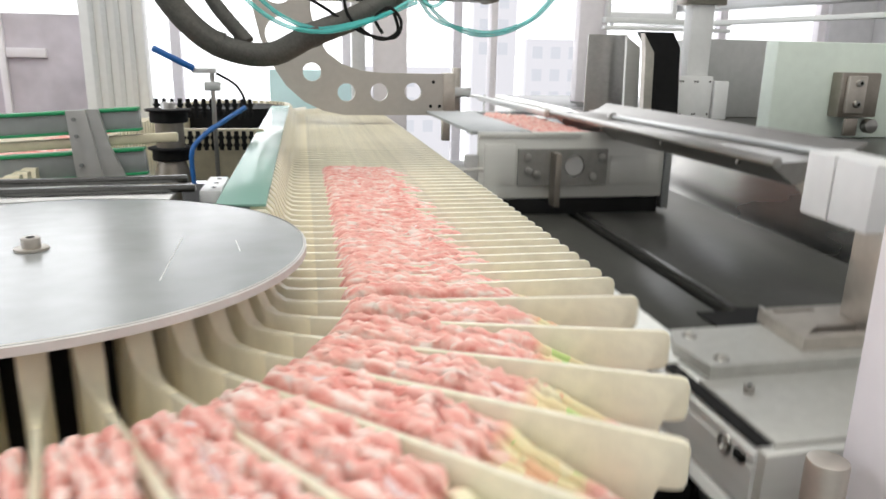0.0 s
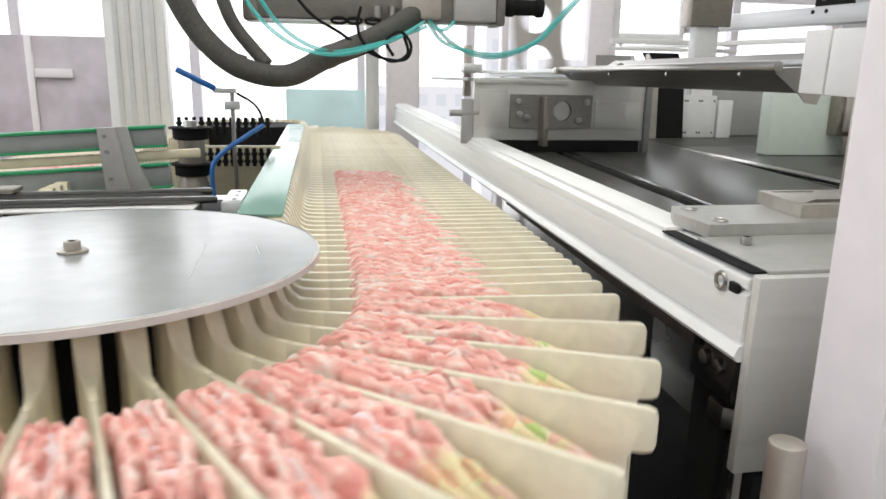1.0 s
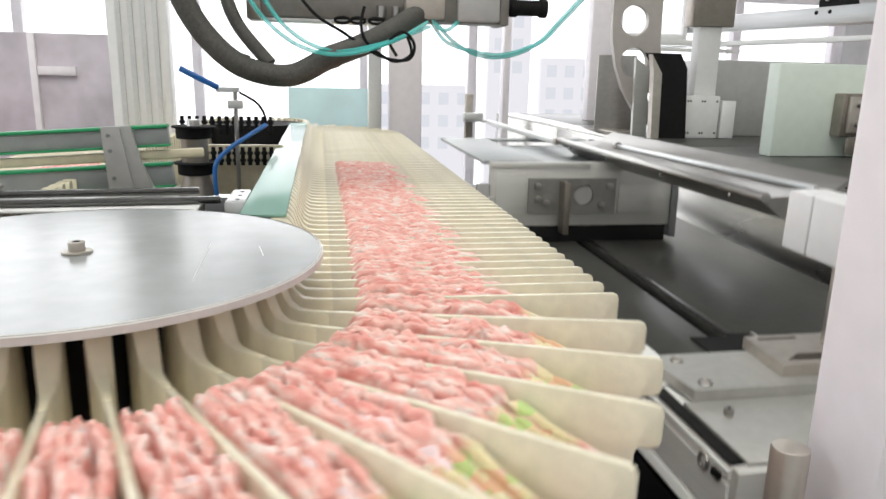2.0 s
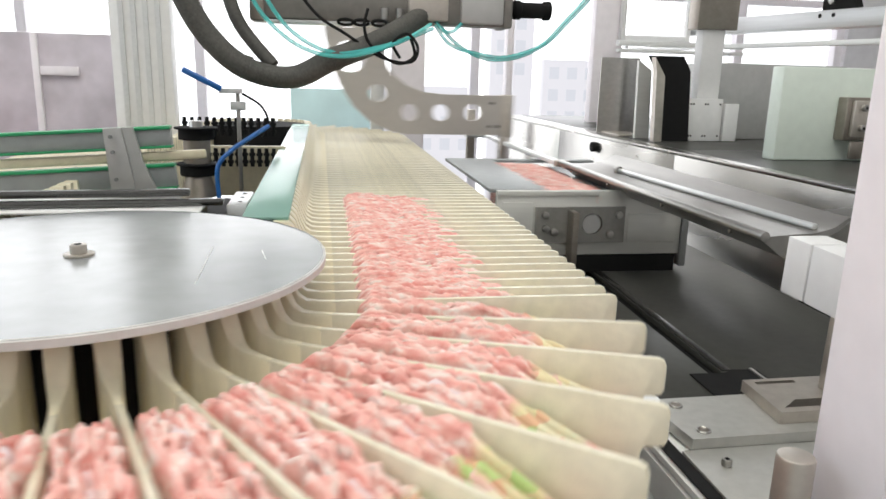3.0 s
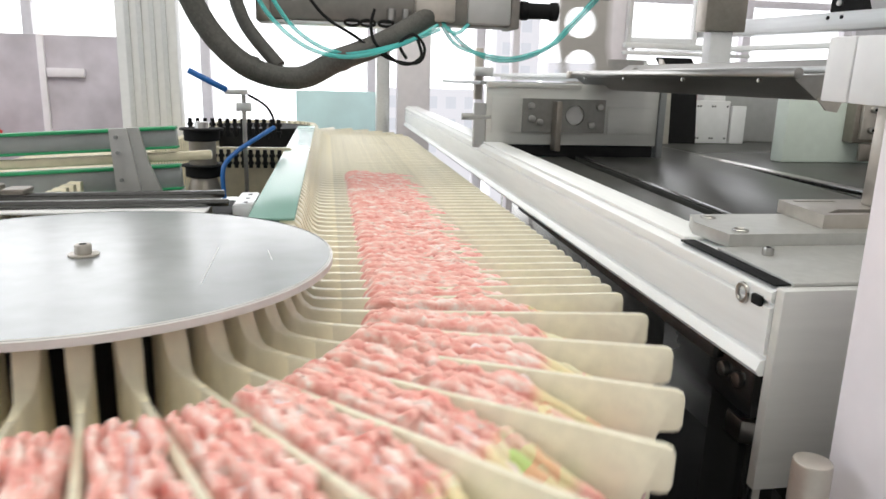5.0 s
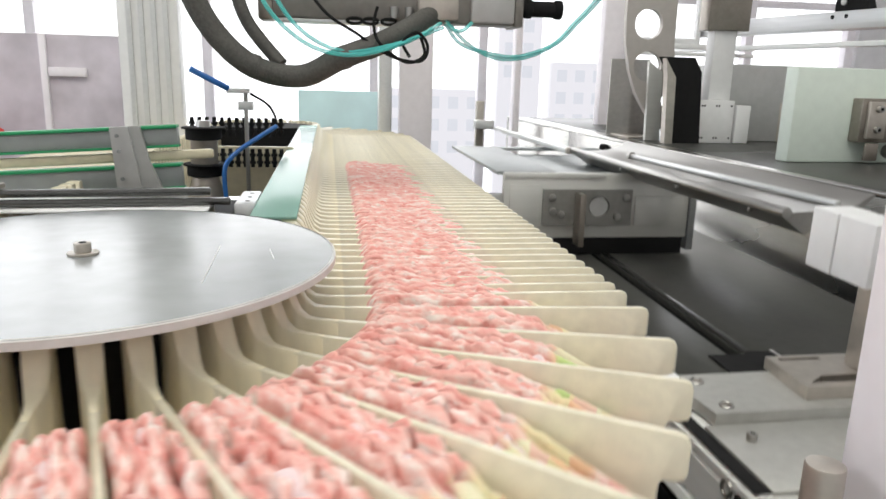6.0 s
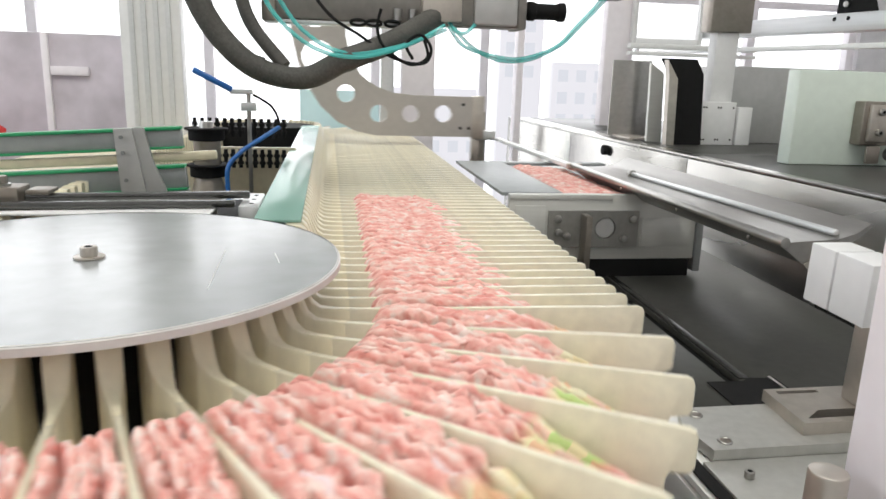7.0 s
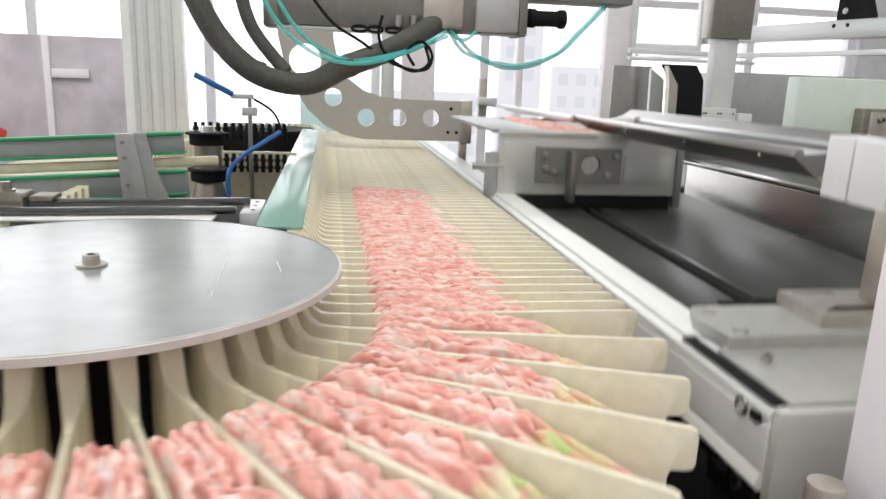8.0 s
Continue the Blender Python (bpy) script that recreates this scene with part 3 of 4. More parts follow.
    for y in (0.06, 0.24, 0.44, 0.62):
        part("rivet", bm_cyl((0.668, y, -0.006), (0.672, y, -0.006), 0.0028, seg=12, bevel=0.0005), STEEL, bar)
    part("end_tab", bm_plate([(0.700, -0.024), (0.735, -0.010), (0.742, 0.002), (0.726, -0.038), (0.712, -0.036)], 0.002), WARMSTEEL, bar).location = (0, -0.004, 0)
    far = part("feed_strip", bm_box(0.664, 0.682, 0.69, 1.34, -0.004, 0.004, 0.001), RAILMETAL, bar, "bright aluminium feed strip")
    part("strip_lip", bm_box(0.683, 0.700, 0.69, 1.32, -0.012, -0.004, 0.001), RAILMETAL, far)
    part("strip_joint", bm_box(0.660, 0.690, 0.685, 0.70, -0.006, 0.007, 0.002), WARMSTEEL, far)
    part("clamp_bar", bm_box(0.612, 0.668, 1.345, 1.375, -0.004, 0.022, 0.002), ALU, bar)
    part("stop_pin", bm_box(0.622, 0.644, 1.376, 1.398, -0.07, 0.075, 0.002), WARMSTEEL, bar)
    lb = part("lift_bracket", bm_box(0.488, 0.545, -0.085, -0.02, -0.075, -0.021, 0.003), DARKSTEEL, c, "dark steel lift bracket")
    part("lift_rod", bm_cyl((0.5165, -0.0525, -0.29), (0.5165, -0.0525, -0.074), 0.0125, seg=24), WARMSTEEL, lb)
    part("lock_nut", bm_cyl((0.5165, -0.0525, -0.108), (0.5165, -0.0525, -0.088), 0.022, seg=6, bevel=0.002), STEEL, lb)
    for y in (-0.066, -0.045):
        part("bolt", bm_cyl((0.484, y, -0.05), (0.489, y, -0.05), 0.006, seg=14, bevel=0.0008), STEEL, lb)
    part("edge_strip", bm_box(0.466, 0.476, -0.06, 0.5, -0.034, -0.0195, 0.001), DARKSTEEL, c)
    part("lift_rod", bm_cyl((0.515, -0.055, -0.5), (0.515, -0.055, -0.075), 0.010, seg=18), DARKSTEEL, c)
    part("lift_leg", bm_box(0.50, 0.54, -0.06, -0.01, -0.5, -0.02, 0.004), BLACK, c)
    part("cable_loop", bm_tube([(0.515, -0.09, -0.02), (0.535, -0.10, -0.07), (0.54, -0.10, -0.13), (0.515, -0.09, -0.18)], 0.008), BLACK, c)
    return c


def stop_unit():
    u = thing("stop_unit", "grey end stop with a bored bracket plate", "machine part")
    # local origin at the front face, carriage floor level
    part("table", bm_box(0.474, 0.578, 0.0125, 0.46, 0.132, 0.138, 0.001), GUIDE, u, "grey sheet table")
    part("table", bm_box(0.5785, 0.815, 0.43, 0.46, 0.132, 0.138, 0.001), GUIDE, u, "grey sheet table")
    part("slot_bed", bm_box(0.5785, 0.815, 0.0125, 0.4295, 0.118, 0.124, 0.001), GUIDE, u)
    part("front_plate", bm_box(0.484, 0.815, 0.0, 0.012, 0.026, 0.137, 0.0015), ENDPLATE, u)
    part("lip", bm_box(0.484, 0.66, -0.0035, 0.0, 0.1285, 0.1365, 0.0008), ENDPLATE, u)
    # black strip stands in for the dark gap under the front plate
    part("gap_shade", bm_box(0.49, 0.81, 0.002, 0.010, -0.006, 0.0255, 0.001), BLACK, u)
    part("relief_plate", bm_box(0.716, 0.805, -0.0025, 0.0, 0.048, 0.098, 0.0008), ENDPLATE, u)
    part("relief_plate", bm_box(0.494, 0.546, -0.0025, 0.0, 0.048, 0.118, 0.0008), ENDPLATE, u)
    pl = part("bracket_plate", bm_plate([(0.551, 0.049), (0.708, 0.049), (0.708, 0.110), (0.551, 0.110)], 0.006, [circle(0.650, 0.081, 0.018)]), BRACKET, u, "dark grey bracket plate with a round bore")
    pl.location = (0, -0.0065, 0)
    for x, z in ((0.566, 0.097), (0.583, 0.068), (0.568, 0.074), (0.696, 0.097), (0.682, 0.064)):
        part("bolt", bm_cyl((x, -0.006, z), (x, 0.004, z), 0.0062, seg=14, bevel=0.0008), STEEL, pl)
    part("fin", bm_box(0.606, 0.616, -0.036, -0.007, 0.018, 0.106, 0.001), BROWNSTEEL, u)
    part("bore_liner", bm_cyl((0.650, -0.004, 0.081), (0.650, 0.002, 0.081), 0.0165, seg=24), LIGHTGREY, u)
    bk = part("side_bracket", bm_box(0.462, 0.4835, 0.0, 0.01, 0.02, 0.10, 0.001), LIGHTGREY, u)
    part("rod", bm_cyl((0.44, 0.005, 0.075), (0.50, 0.005, 0.075), 0.006, seg=12), STEEL, bk)
    part("corner_post", bm_box(0.8155, 0.828, -0.004, 0.03, 0.004, 0.137, 0.001), GREY, u)
    return u


def arm():
    a = thing("swing_arm", "flat grey metal arm with a row of round holes", "machine arm")
    k, ex, ez = 1.24, 0.166, 0.168

    def q(x, z):
        return ex + (x - ex) * k, ez + (z - ez) * k

    outline = [q(*p) for p in ((0.475, 0.052), (0.475, 0.134), (0.335, 0.134), (0.29, 0.138), (0.255, 0.150), (0.225, 0.172), (0.205, 0.205), (0.196, 0.245), (0.194, 0.55),
               (0.085, 0.55), (0.085, 0.30), (0.088, 0.25), (0.10, 0.195), (0.118, 0.15), (0.145, 0.108), (0.178, 0.078), (0.215, 0.060), (0.255, 0.052))]
    holes = [circle(*q(x, z), r * k) for x, z, r in ((0.195, 0.134, 0.0175), (0.261, 0.096, 0.0175), (0.326, 0.097, 0.0175), (0.394, 0.0985, 0.0175), (0.140, 0.2046, 0.031), (0.135, 0.29, 0.031), (0.135, 0.375, 0.031))]
    part("plate", bm_plate(outline, 0.018, holes), ARMGREY, a)
    x, z0, z1 = q(0.455, 0.05)[0], q(0, 0.048)[1], q(0, 0.136)[1]
    part("foot_block", bm_box(x, x + 0.03, -0.006, 0.026, z0, z1, 0.002), WARMSTEEL, a)
    for u, v in ((0.435, 0.118), (0.448, 0.07), (0.43, 0.07)):
        u, v = q(u, v)
        part("dowel", bm_cyl((u, -0.001, v), (u, 0.004, v), 0.0042, seg=12), BLACK, a)
    part("pusher", bm_box(x, x + 0.02, 0.0, 0.018, -0.04, z0, 0.002), WARMSTEEL, a)
    return a


# ---- shelf, cabinets and fittings beside the carriage ----
def shelf_side():
    s = thing("shelf", "dark polished steel shelf", "shelf")
    for y0, y1 in ((0.3, 0.998), (1.0, 1.698), (1.7, 2.4)):
        part("plate", bm_box(0.99, 2.2, y0, y1, 0.012, 0.022, 0.001), BEDPLATE, s)
    # the fascia runs at a slight angle to the shelf
    f = thing("fascia", "polished stainless steel fascia under the shelf", "panel", pose(0.975, 0.43, 0, 0, 0, 2.0))
    for y0, y1 in ((-0.29, 0.54), (0.5415, 1.27), (1.2715, 2.0)):
        part("panel", bm_box(0.0, 0.010, y0, y1, -0.9, 0.0135, 0.001), POLISHED, f)
    part("edge_lip", bm_box(0.0, 0.09, -0.12, 2.0, 0.0137, 0.0215, 0.002), POLISHED, f, "folded steel lip")
    part("black_knob", bm_cyl((-0.014, 0.98, -0.012), (0.0, 0.98, -0.012), 0.014, seg=18, bevel=0.002), BLACK, f)
    b = thing("control_box", "pale green sheet metal cabinet on the shelf", "cabinet")
    part("body", bm_box(1.084, 1.60, 0.80, 0.84, 0.0225, 0.209, 0.003), PALEGREEN, b)
    br = part("bracket", bm_box(1.212, 1.30, 0.77, 0.80, 0.066, 0.152, 0.003), BROWNSTEEL, b)
    part("face_block", bm_box(1.222, 1.262, 0.760, 0.7695, 0.074, 0.146, 0.002), WARMSTEEL, br)
    part("lower_arm", bm_box(1.226, 1.256, 0.762, 0.7695, 0.030, 0.0655, 0.003), BROWNSTEEL, br)
    part("collar", bm_cyl((1.28, 0.752, 0.05), (1.28, 0.7695, 0.05), 0.014, seg=18, bevel=0.002), STEEL, br)
    for z in (0.092, 0.132):
        part("socket", bm_cyl((1.242, 0.7515, z), (1.242, 0.7525, z), 0.0035, seg=6), BLACK, br)
        part("bolt", bm_cyl((1.242, 0.752, z), (1.242, 0.762, z), 0.007, seg=14, bevel=0.001), STEEL, br)
    solid("steel_box", bm_box(1.236, 1.62, 1.31, 1.52, 0.0225, 0.226, 0.003), LIGHTGREY, "light grey sheet metal box on the shelf", "cabinet")
    c = thing("lift_cylinder", "white square column with a drilled carriage plate", "actuator")
    part("column", bm_box(1.152, 1.214, 1.26, 1.30, 0.05, 0.62, 0.003), WHITE, c)
    part("head", bm_box(1.128, 1.240, 1.25, 1.305, 0.306, 0.62, 0.003), BROWNSTEEL, c)
    pl = part("carriage_plate", bm_box(1.10, 1.215, 1.235, 1.259, 0.0225, 0.132, 0.002), WHITE, c)
    for x in (1.108, 1.125, 1.132, 1.165, 1.172, 1.207):
        for z in (0.036, 0.118):
            part("hole", bm_cyl((x, 1.2345, z), (x, 1.237, z), 0.0026, seg=10), BLACK, pl)
    part("side_plate", bm_box(1.222, 1.262, 1.235, 1.259, 0.0225, 0.120, 0.002), WHITE, c)
    # bagging funnel
    f = thing("funnel", "pair of curved stainless funnel plates", "funnel")
    def curved(x0, y0, w, h, bulge):
        bm = bmesh.new()
        rows = []
        for i in range(17):
            u = i / 16
            x = x0 + w * u
            y = y0 - bulge * math.sin(math.pi * min(1, u * 1.2) * 0.6)
            rows.append([bm.verts.new((x, y + d, z)) for d, z in ((0, 0.0225), (0, h), (0.003, h), (0.003, 0.0225))])
        for p, q in zip(rows, rows[1:]):
            for j in range(4):
                bm.faces.new((p[j], q[j], q[(j + 1) % 4], p[(j + 1) % 4]))
        bm.faces.new(rows[0])
        bm.faces.new(rows[-1])
        bmesh.ops.recalc_face_normals(bm, faces=bm.faces[:])
        return bm
    part("curved_plate", curved(0.975, 1.50, 0.105, 0.236, 0.03), STEEL, f)
    part("dark_plate", bm_plate([(1.034, 0.0225), (1.118, 0.0225), (1.106, 0.20), (1.085, 0.236), (0.996, 0.236), (1.028, 0.185)], 0.02), BLACK, f).location = (0, 1.22, 0)
    part("edge_plate", bm_plate([(1.012, 0.0225), (1.033, 0.0225), (1.027, 0.186), (0.997, 0.232), (1.004, 0.19)], 0.022), WARMSTEEL, f).location = (0, 1.198, 0)
    part("middle_plate", bm_plate([(1.006, 0.0225), (1.046, 0.0225), (1.038, 0.20), (1.0, 0.226)], 0.012), ENDPLATE, f).location = (0, 1.30, 0)
    part("foot", bm_box(0.985, 1.06, 1.36, 1.49, 0.0222, 0.0275, 0.001), WARMSTEEL, f)
    # horizontal guide beams above
    for z, y, w in ((0.268, 1.9, 0.012), (0.290, 1.9, 0.018)):
        solid("guide_beam", bm_box(1.19, 1.66, y, y + 0.03, z, z + w, 0.002), ANOD, "white aluminium guide beam", "beam", "guide beams")
    t = thing("top_beam", "grey aluminium angle beam with bolt holes", "beam", pose(1.62, 1.4, 0, 0, 0, 14), group="guide beams")
    part("web", bm_box(0, 0.008, -0.45, 1.0, 0.335, 0.385, 0.002), ALU, t)
    part("flange", bm_box(0.0085, 0.07, -0.45, 1.0, 0.335, 0.343, 0.002), ALU, t)
    for y in (0.0, 0.045):
        part("hole", bm_cyl((-0.001, y, 0.37), (0.002, y, 0.37), 0.006, seg=14), BLACK, t)
    part("strip", bm_box(0.0, 0.03, -0.45, 1.0, 0.286, 0.301, 0.002), ANOD, t)
    for y in (-0.44, 0.95):
        part("hanger", bm_box(0.004, 0.02, y, y + 0.02, 0.30, 0.336, 0.002), ALU, t)
    k = part("corner_bracket", bm_plate([(-0.11, 0.3853), (0.0, 0.3853), (0.0, 0.60), (-0.03, 0.60)], 0.03, axis="x"), BLACK, t, "black gusset bracket")
    k.location = (0.012, 0.05, 0)
    part("bolt", bm_cyl((-0.006, -0.03, 0.41), (0.0, -0.03, 0.41), 0.009, seg=14, bevel=0.001), STEEL, k)
    f = thing("window_frame", "white slim window frame on the guard", "frame")
    for x in (1.215, 1.46):
        part("stile", bm_box(x, x + 0.016, 1.95, 1.975, 0.31, 1.1, 0.002), WHITE, f)
    part("rail", bm_box(1.2315, 1.4595, 1.95, 1.975, 0.31, 0.328, 0.002), WHITE, f)


MOVING = {}


def left_side():
    solid("chain_cover", bm_box(0.098, 0.1425, 0.154, 1.45, 0.0335, 0.0365, 0.0008), HAZE, "green tinted clear chain cover", "cover")
    solid("chain_rail", bm_box(0.096, 0.126, 0.19, 1.5, -0.05, 0.028, 0.002), GREY, "grey chain rail under the cover", "rail")
    ch = thing("cover_hinge", "drilled aluminium hinge block", "hinge")
    part("plate", bm_box(0.077, 0.0975, 0.215, 0.30, -0.05, 0.038, 0.002), ALU, ch)
    for y in (0.232, 0.257, 0.283):
        part("hole", bm_cyl((0.089, y, 0.0375), (0.089, y, 0.0384), 0.0024, seg=10), BLACK, ch)
    # fixed cross bar and the feeder rod that swings over it
    bm = bm_box(-0.5, 0.075, -0.005, 0.005, 0.0375, 0.0445, 0.002)
    bmesh.ops.rotate(bm, matrix=Matrix.Rotation(radians(4), 3, "Z"), verts=bm.verts[:])
    bmesh.ops.translate(bm, vec=(0, 0.209, 0), verts=bm.verts[:])
    solid("cross_bar", bm, DARKSTEEL, "grey flat bar behind the disc", "bar")
    k = thing("feeder_rod", "grey feeder rod with a bronzed clamp block", "rod")
    bm = bm_box(-0.5, 0.082, -0.005, 0.005, 0.038, 0.0455, 0.002)
    bmesh.ops.rotate(bm, matrix=Matrix.Rotation(radians(6), 3, "Z"), verts=bm.verts[:])
    bmesh.ops.translate(bm, vec=(0, 0.256, 0), verts=bm.verts[:])
    part("rod", bm, DARKSTEEL, k)
    cb = part("clamp_block", bm_box(-0.172, -0.132, 0.222, 0.255, 0.0365, 0.054, 0.002), BROWNSTEEL, k, "bronzed clamp block")
    part("bolt", bm_cyl((-0.152, 0.236, 0.054), (-0.152, 0.236, 0.064), 0.0065, seg=6, bevel=0.001), BROWNSTEEL, cb)
    part("washer", bm_cyl((-0.152, 0.236, 0.0535), (-0.152, 0.236, 0.056), 0.0095, seg=16), STEEL, cb)
    part("link", bm_box(-0.128, -0.106, 0.228, 0.256, 0.046, 0.051, 0.0015), BROWNSTEEL, cb)
    MOVING["feeder"] = k
    g = thing("belt_guide", "grey two tier belt guide edged with green belts", "conveyor")
    g.matrix_world = pose(-0.008, 0.42, 0.0, 0, -3.5, 0)
    for z0, z1 in ((0.075, 0.1025), (0.0225, 0.055)):
        part("guide_plate", bm_box(-0.7, 0, 0, 0.010, z0 + 0.003, z1 - 0.004, 0.001), GUIDE, g)
        part("green_belt", bm_box(-0.7, 0, -0.004, 0.014, z1 - 0.004, z1, 0.001), GREEN, g)
        part("green_belt", bm_box(-0.7, 0, -0.004, 0.014, z0, z0 + 0.003, 0.001), GREEN, g)
    part("apron", bm_box(-0.7, 0, 0.011, 0.014, -0.04, 0.024, 0.0005), WHITE, g)
    part("cream_belt", bm_box(-0.7, 0.04, 0.002, 0.010, 0.0585, 0.0705, 0.003), ROLLER, g)
    br = part("bracket", bm_plate([(-0.077, 0.020), (-0.077, 0.1035), (-0.042, 0.1035), (-0.035, 0.06), (-0.022, 0.020)], 0.006), LIGHTGREY, g)
    br.location = (0, -0.012, 0)
    part("rib", bm_plate([(-0.062, 0.020), (-0.059, 0.1035), (-0.054, 0.1035), (-0.046, 0.020)], 0.01), LIGHTGREY, br).location = (0, -0.006, 0)
    for z in (0.093, 0.074, 0.04):
        part("screw", bm_cyl((-0.069, -0.003, z), (-0.069, 0, z), 0.0024, seg=10), GREY, br)
    p = thing("belt_pulley", "dark double belt pulley on a steel spindle", "pulley")
    x, y = -0.025, 0.68
    part("spindle", bm_cyl((x, y, -0.9), (x, y, 0.092), 0.011, seg=20, bevel=0.001), STEEL, p)
    part("collar", bm_cyl((x, y, 0.022), (x, y, 0.062), 0.021, seg=28), BROWNSTEEL, p)
    for z in (0.062, 0.004):
        w = part("wheel", bm_cyl((x, y, z), (x, y, z + 0.018), 0.028, seg=32, bevel=0.002), BLACK, p)
        part("flange", bm_cyl((x, y, z + 0.017), (x, y, z + 0.020), 0.034, seg=32, bevel=0.0008), BLACK, w)
    part("hub", bm_cyl((x, y, -0.03), (x, y, 0.004), 0.03, 0.02, seg=28), BROWNSTEEL, p)
    ch = thing("pin_chain", "row of black chain pins behind the pulley", "chain")
    for k in range(13):
        for z in (0.06, 0.006):
            xx = -0.06 + k * 0.0125
            bm = bm_cyl((xx, 0.78, z), (xx, 0.78, z + 0.032), 0.0035, seg=8)
            bm_cyl((xx, 0.78, z + 0.006), (xx, 0.78, z + 0.011), 0.0055, seg=8, bm=bm)
            bm_cyl((xx, 0.78, z + 0.019), (xx, 0.78, z + 0.024), 0.0055, seg=8, bm=bm)
            part("pin", bm, BLACK, ch)
    part("backing", bm_box(-0.07, 0.11, 0.80, 0.81, -0.05, 0.04, 0.001), ROLLER, ch)
    s = thing("sensor_stand", "slim sensor stand with a small photo sensor", "sensor")
    part("rod", bm_cyl((0.038, 0.72, -0.05), (0.038, 0.72, 0.135), 0.0035, seg=12), STEEL, s)
    part("clamp", bm_box(0.026, 0.05, 0.712, 0.728, 0.108, 0.122, 0.001), ALU, s)
    part("cross_arm", bm_box(0.008, 0.045, 0.714, 0.724, 0.135, 0.143, 0.001), ALU, s)
    part("sensor", bm_cyl((0.012, 0.715, 0.142), (-0.045, 0.70, 0.172), 0.005, seg=14, bevel=0.001), BLUE, s)
    part("cable", bm_tube([(0.045, 0.72, 0.135), (0.075, 0.725, 0.115), (0.086, 0.73, 0.085), (0.075, 0.72, 0.062)], 0.0022), BLACK, s)
    solid("blue_hose", bm_tube([(0.086, 0.72, 0.082), (0.06, 0.69, 0.066), (0.03, 0.66, 0.046), (0.01, 0.65, 0.02), (0.01, 0.65, -0.03)], 0.0038), BLUE, "bright blue air hose", "hose")
    solid("back_plate", bm_box(-0.75, 0.055, 0.182, 0.262, 0.034, 0.0365, 0.0008), WHITE, "white cover plate behind the disc", "plate", "bed covers")
    solid("back_plate", bm_box(-0.75, -0.172, 0.264, 0.41, 0.004, 0.0065, 0.0008), LIGHTGREY, "grey cover plate under the belt guide", "plate", "bed covers")


def overhead():
    g = thing("gantry", "dark linear actuator across the machine", "actuator")
    part("beam", bm_box(0.08, 0.46, 0.585, 0.64, 0.248, 0.30, 0.003), GANTRY, g)
    part("end_cap", bm_box(0.074, 0.095, 0.58, 0.645, 0.244, 0.31, 0.003), BROWNSTEEL, g)
    part("end_cap", bm_box(0.452, 0.466, 0.58, 0.645, 0.246, 0.31, 0.003), GANTRY, g)
    part("rail", bm_box(0.466, 0.64, 0.60, 0.66, 0.302, 0.34, 0.003), GREY, g)
    v = part("valve", bm_cyl((0.466, 0.61, 0.276), (0.53, 0.61, 0.276), 0.012, seg=18, bevel=0.002), BLACK, g)
    for x in (0.474, 0.522):
        part("collar", bm_cyl((x, 0.61, 0.276), (x + 0.012, 0.61, 0.276), 0.0145, seg=18, bevel=0.002), BLACK, v)
    part("manifold", bm_box(0.305, 0.365, 0.572, 0.60, 0.252, 0.30, 0.003), WARMSTEEL, g)
    part("junction_box", bm_box(0.385, 0.452, 0.578, 0.63, 0.250, 0.30, 0.004), LIGHTGREY, g)
    part("slide_strip", bm_box(0.10, 0.30, 0.588, 0.632, 0.2425, 0.2475, 0.001), ALU, g)
    for x in (0.212, 0.235, 0.262):
        part("cable_tie", bm_tube([(x + 0.011 * math.cos(a), 0.575, 0.246 + 0.004 * math.sin(a)) for a in (2 * math.pi * i / 10 for i in range(11))], 0.0022, seg=6, steps=2), BLACK, g)
    for k in range(4):
        part("fitting", bm_cyl((0.27 + 0.022 * k, 0.58, 0.252), (0.27 + 0.022 * k, 0.58, 0.268), 0.006, seg=12), STEEL, g)
    h = solid("cable_hose", bm_tube([(0.105, 0.605, 0.306), (0.06, 0.58, 0.36), (0.0, 0.53, 0.385), (-0.022, 0.5, 0.34), (-0.012, 0.5, 0.29), (0.02, 0.5, 0.225), (0.07, 0.5, 0.178), (0.135, 0.5, 0.165), (0.19, 0.5, 0.19), (0.25, 0.52, 0.215), (0.30, 0.56, 0.243), (0.33, 0.59, 0.262)], 0.0155, seg=14), HOSE, "thick dark braided cable hose hanging in a loop", "hose")
    solid("cable_hose", bm_tube([(0.09, 0.61, 0.30), (0.07, 0.57, 0.35), (0.045, 0.54, 0.335), (0.047, 0.54, 0.29), (0.065, 0.53, 0.235), (0.11, 0.51, 0.18)], 0.0095, seg=12), HOSE, "dark braided cable hose hanging from above", "hose")
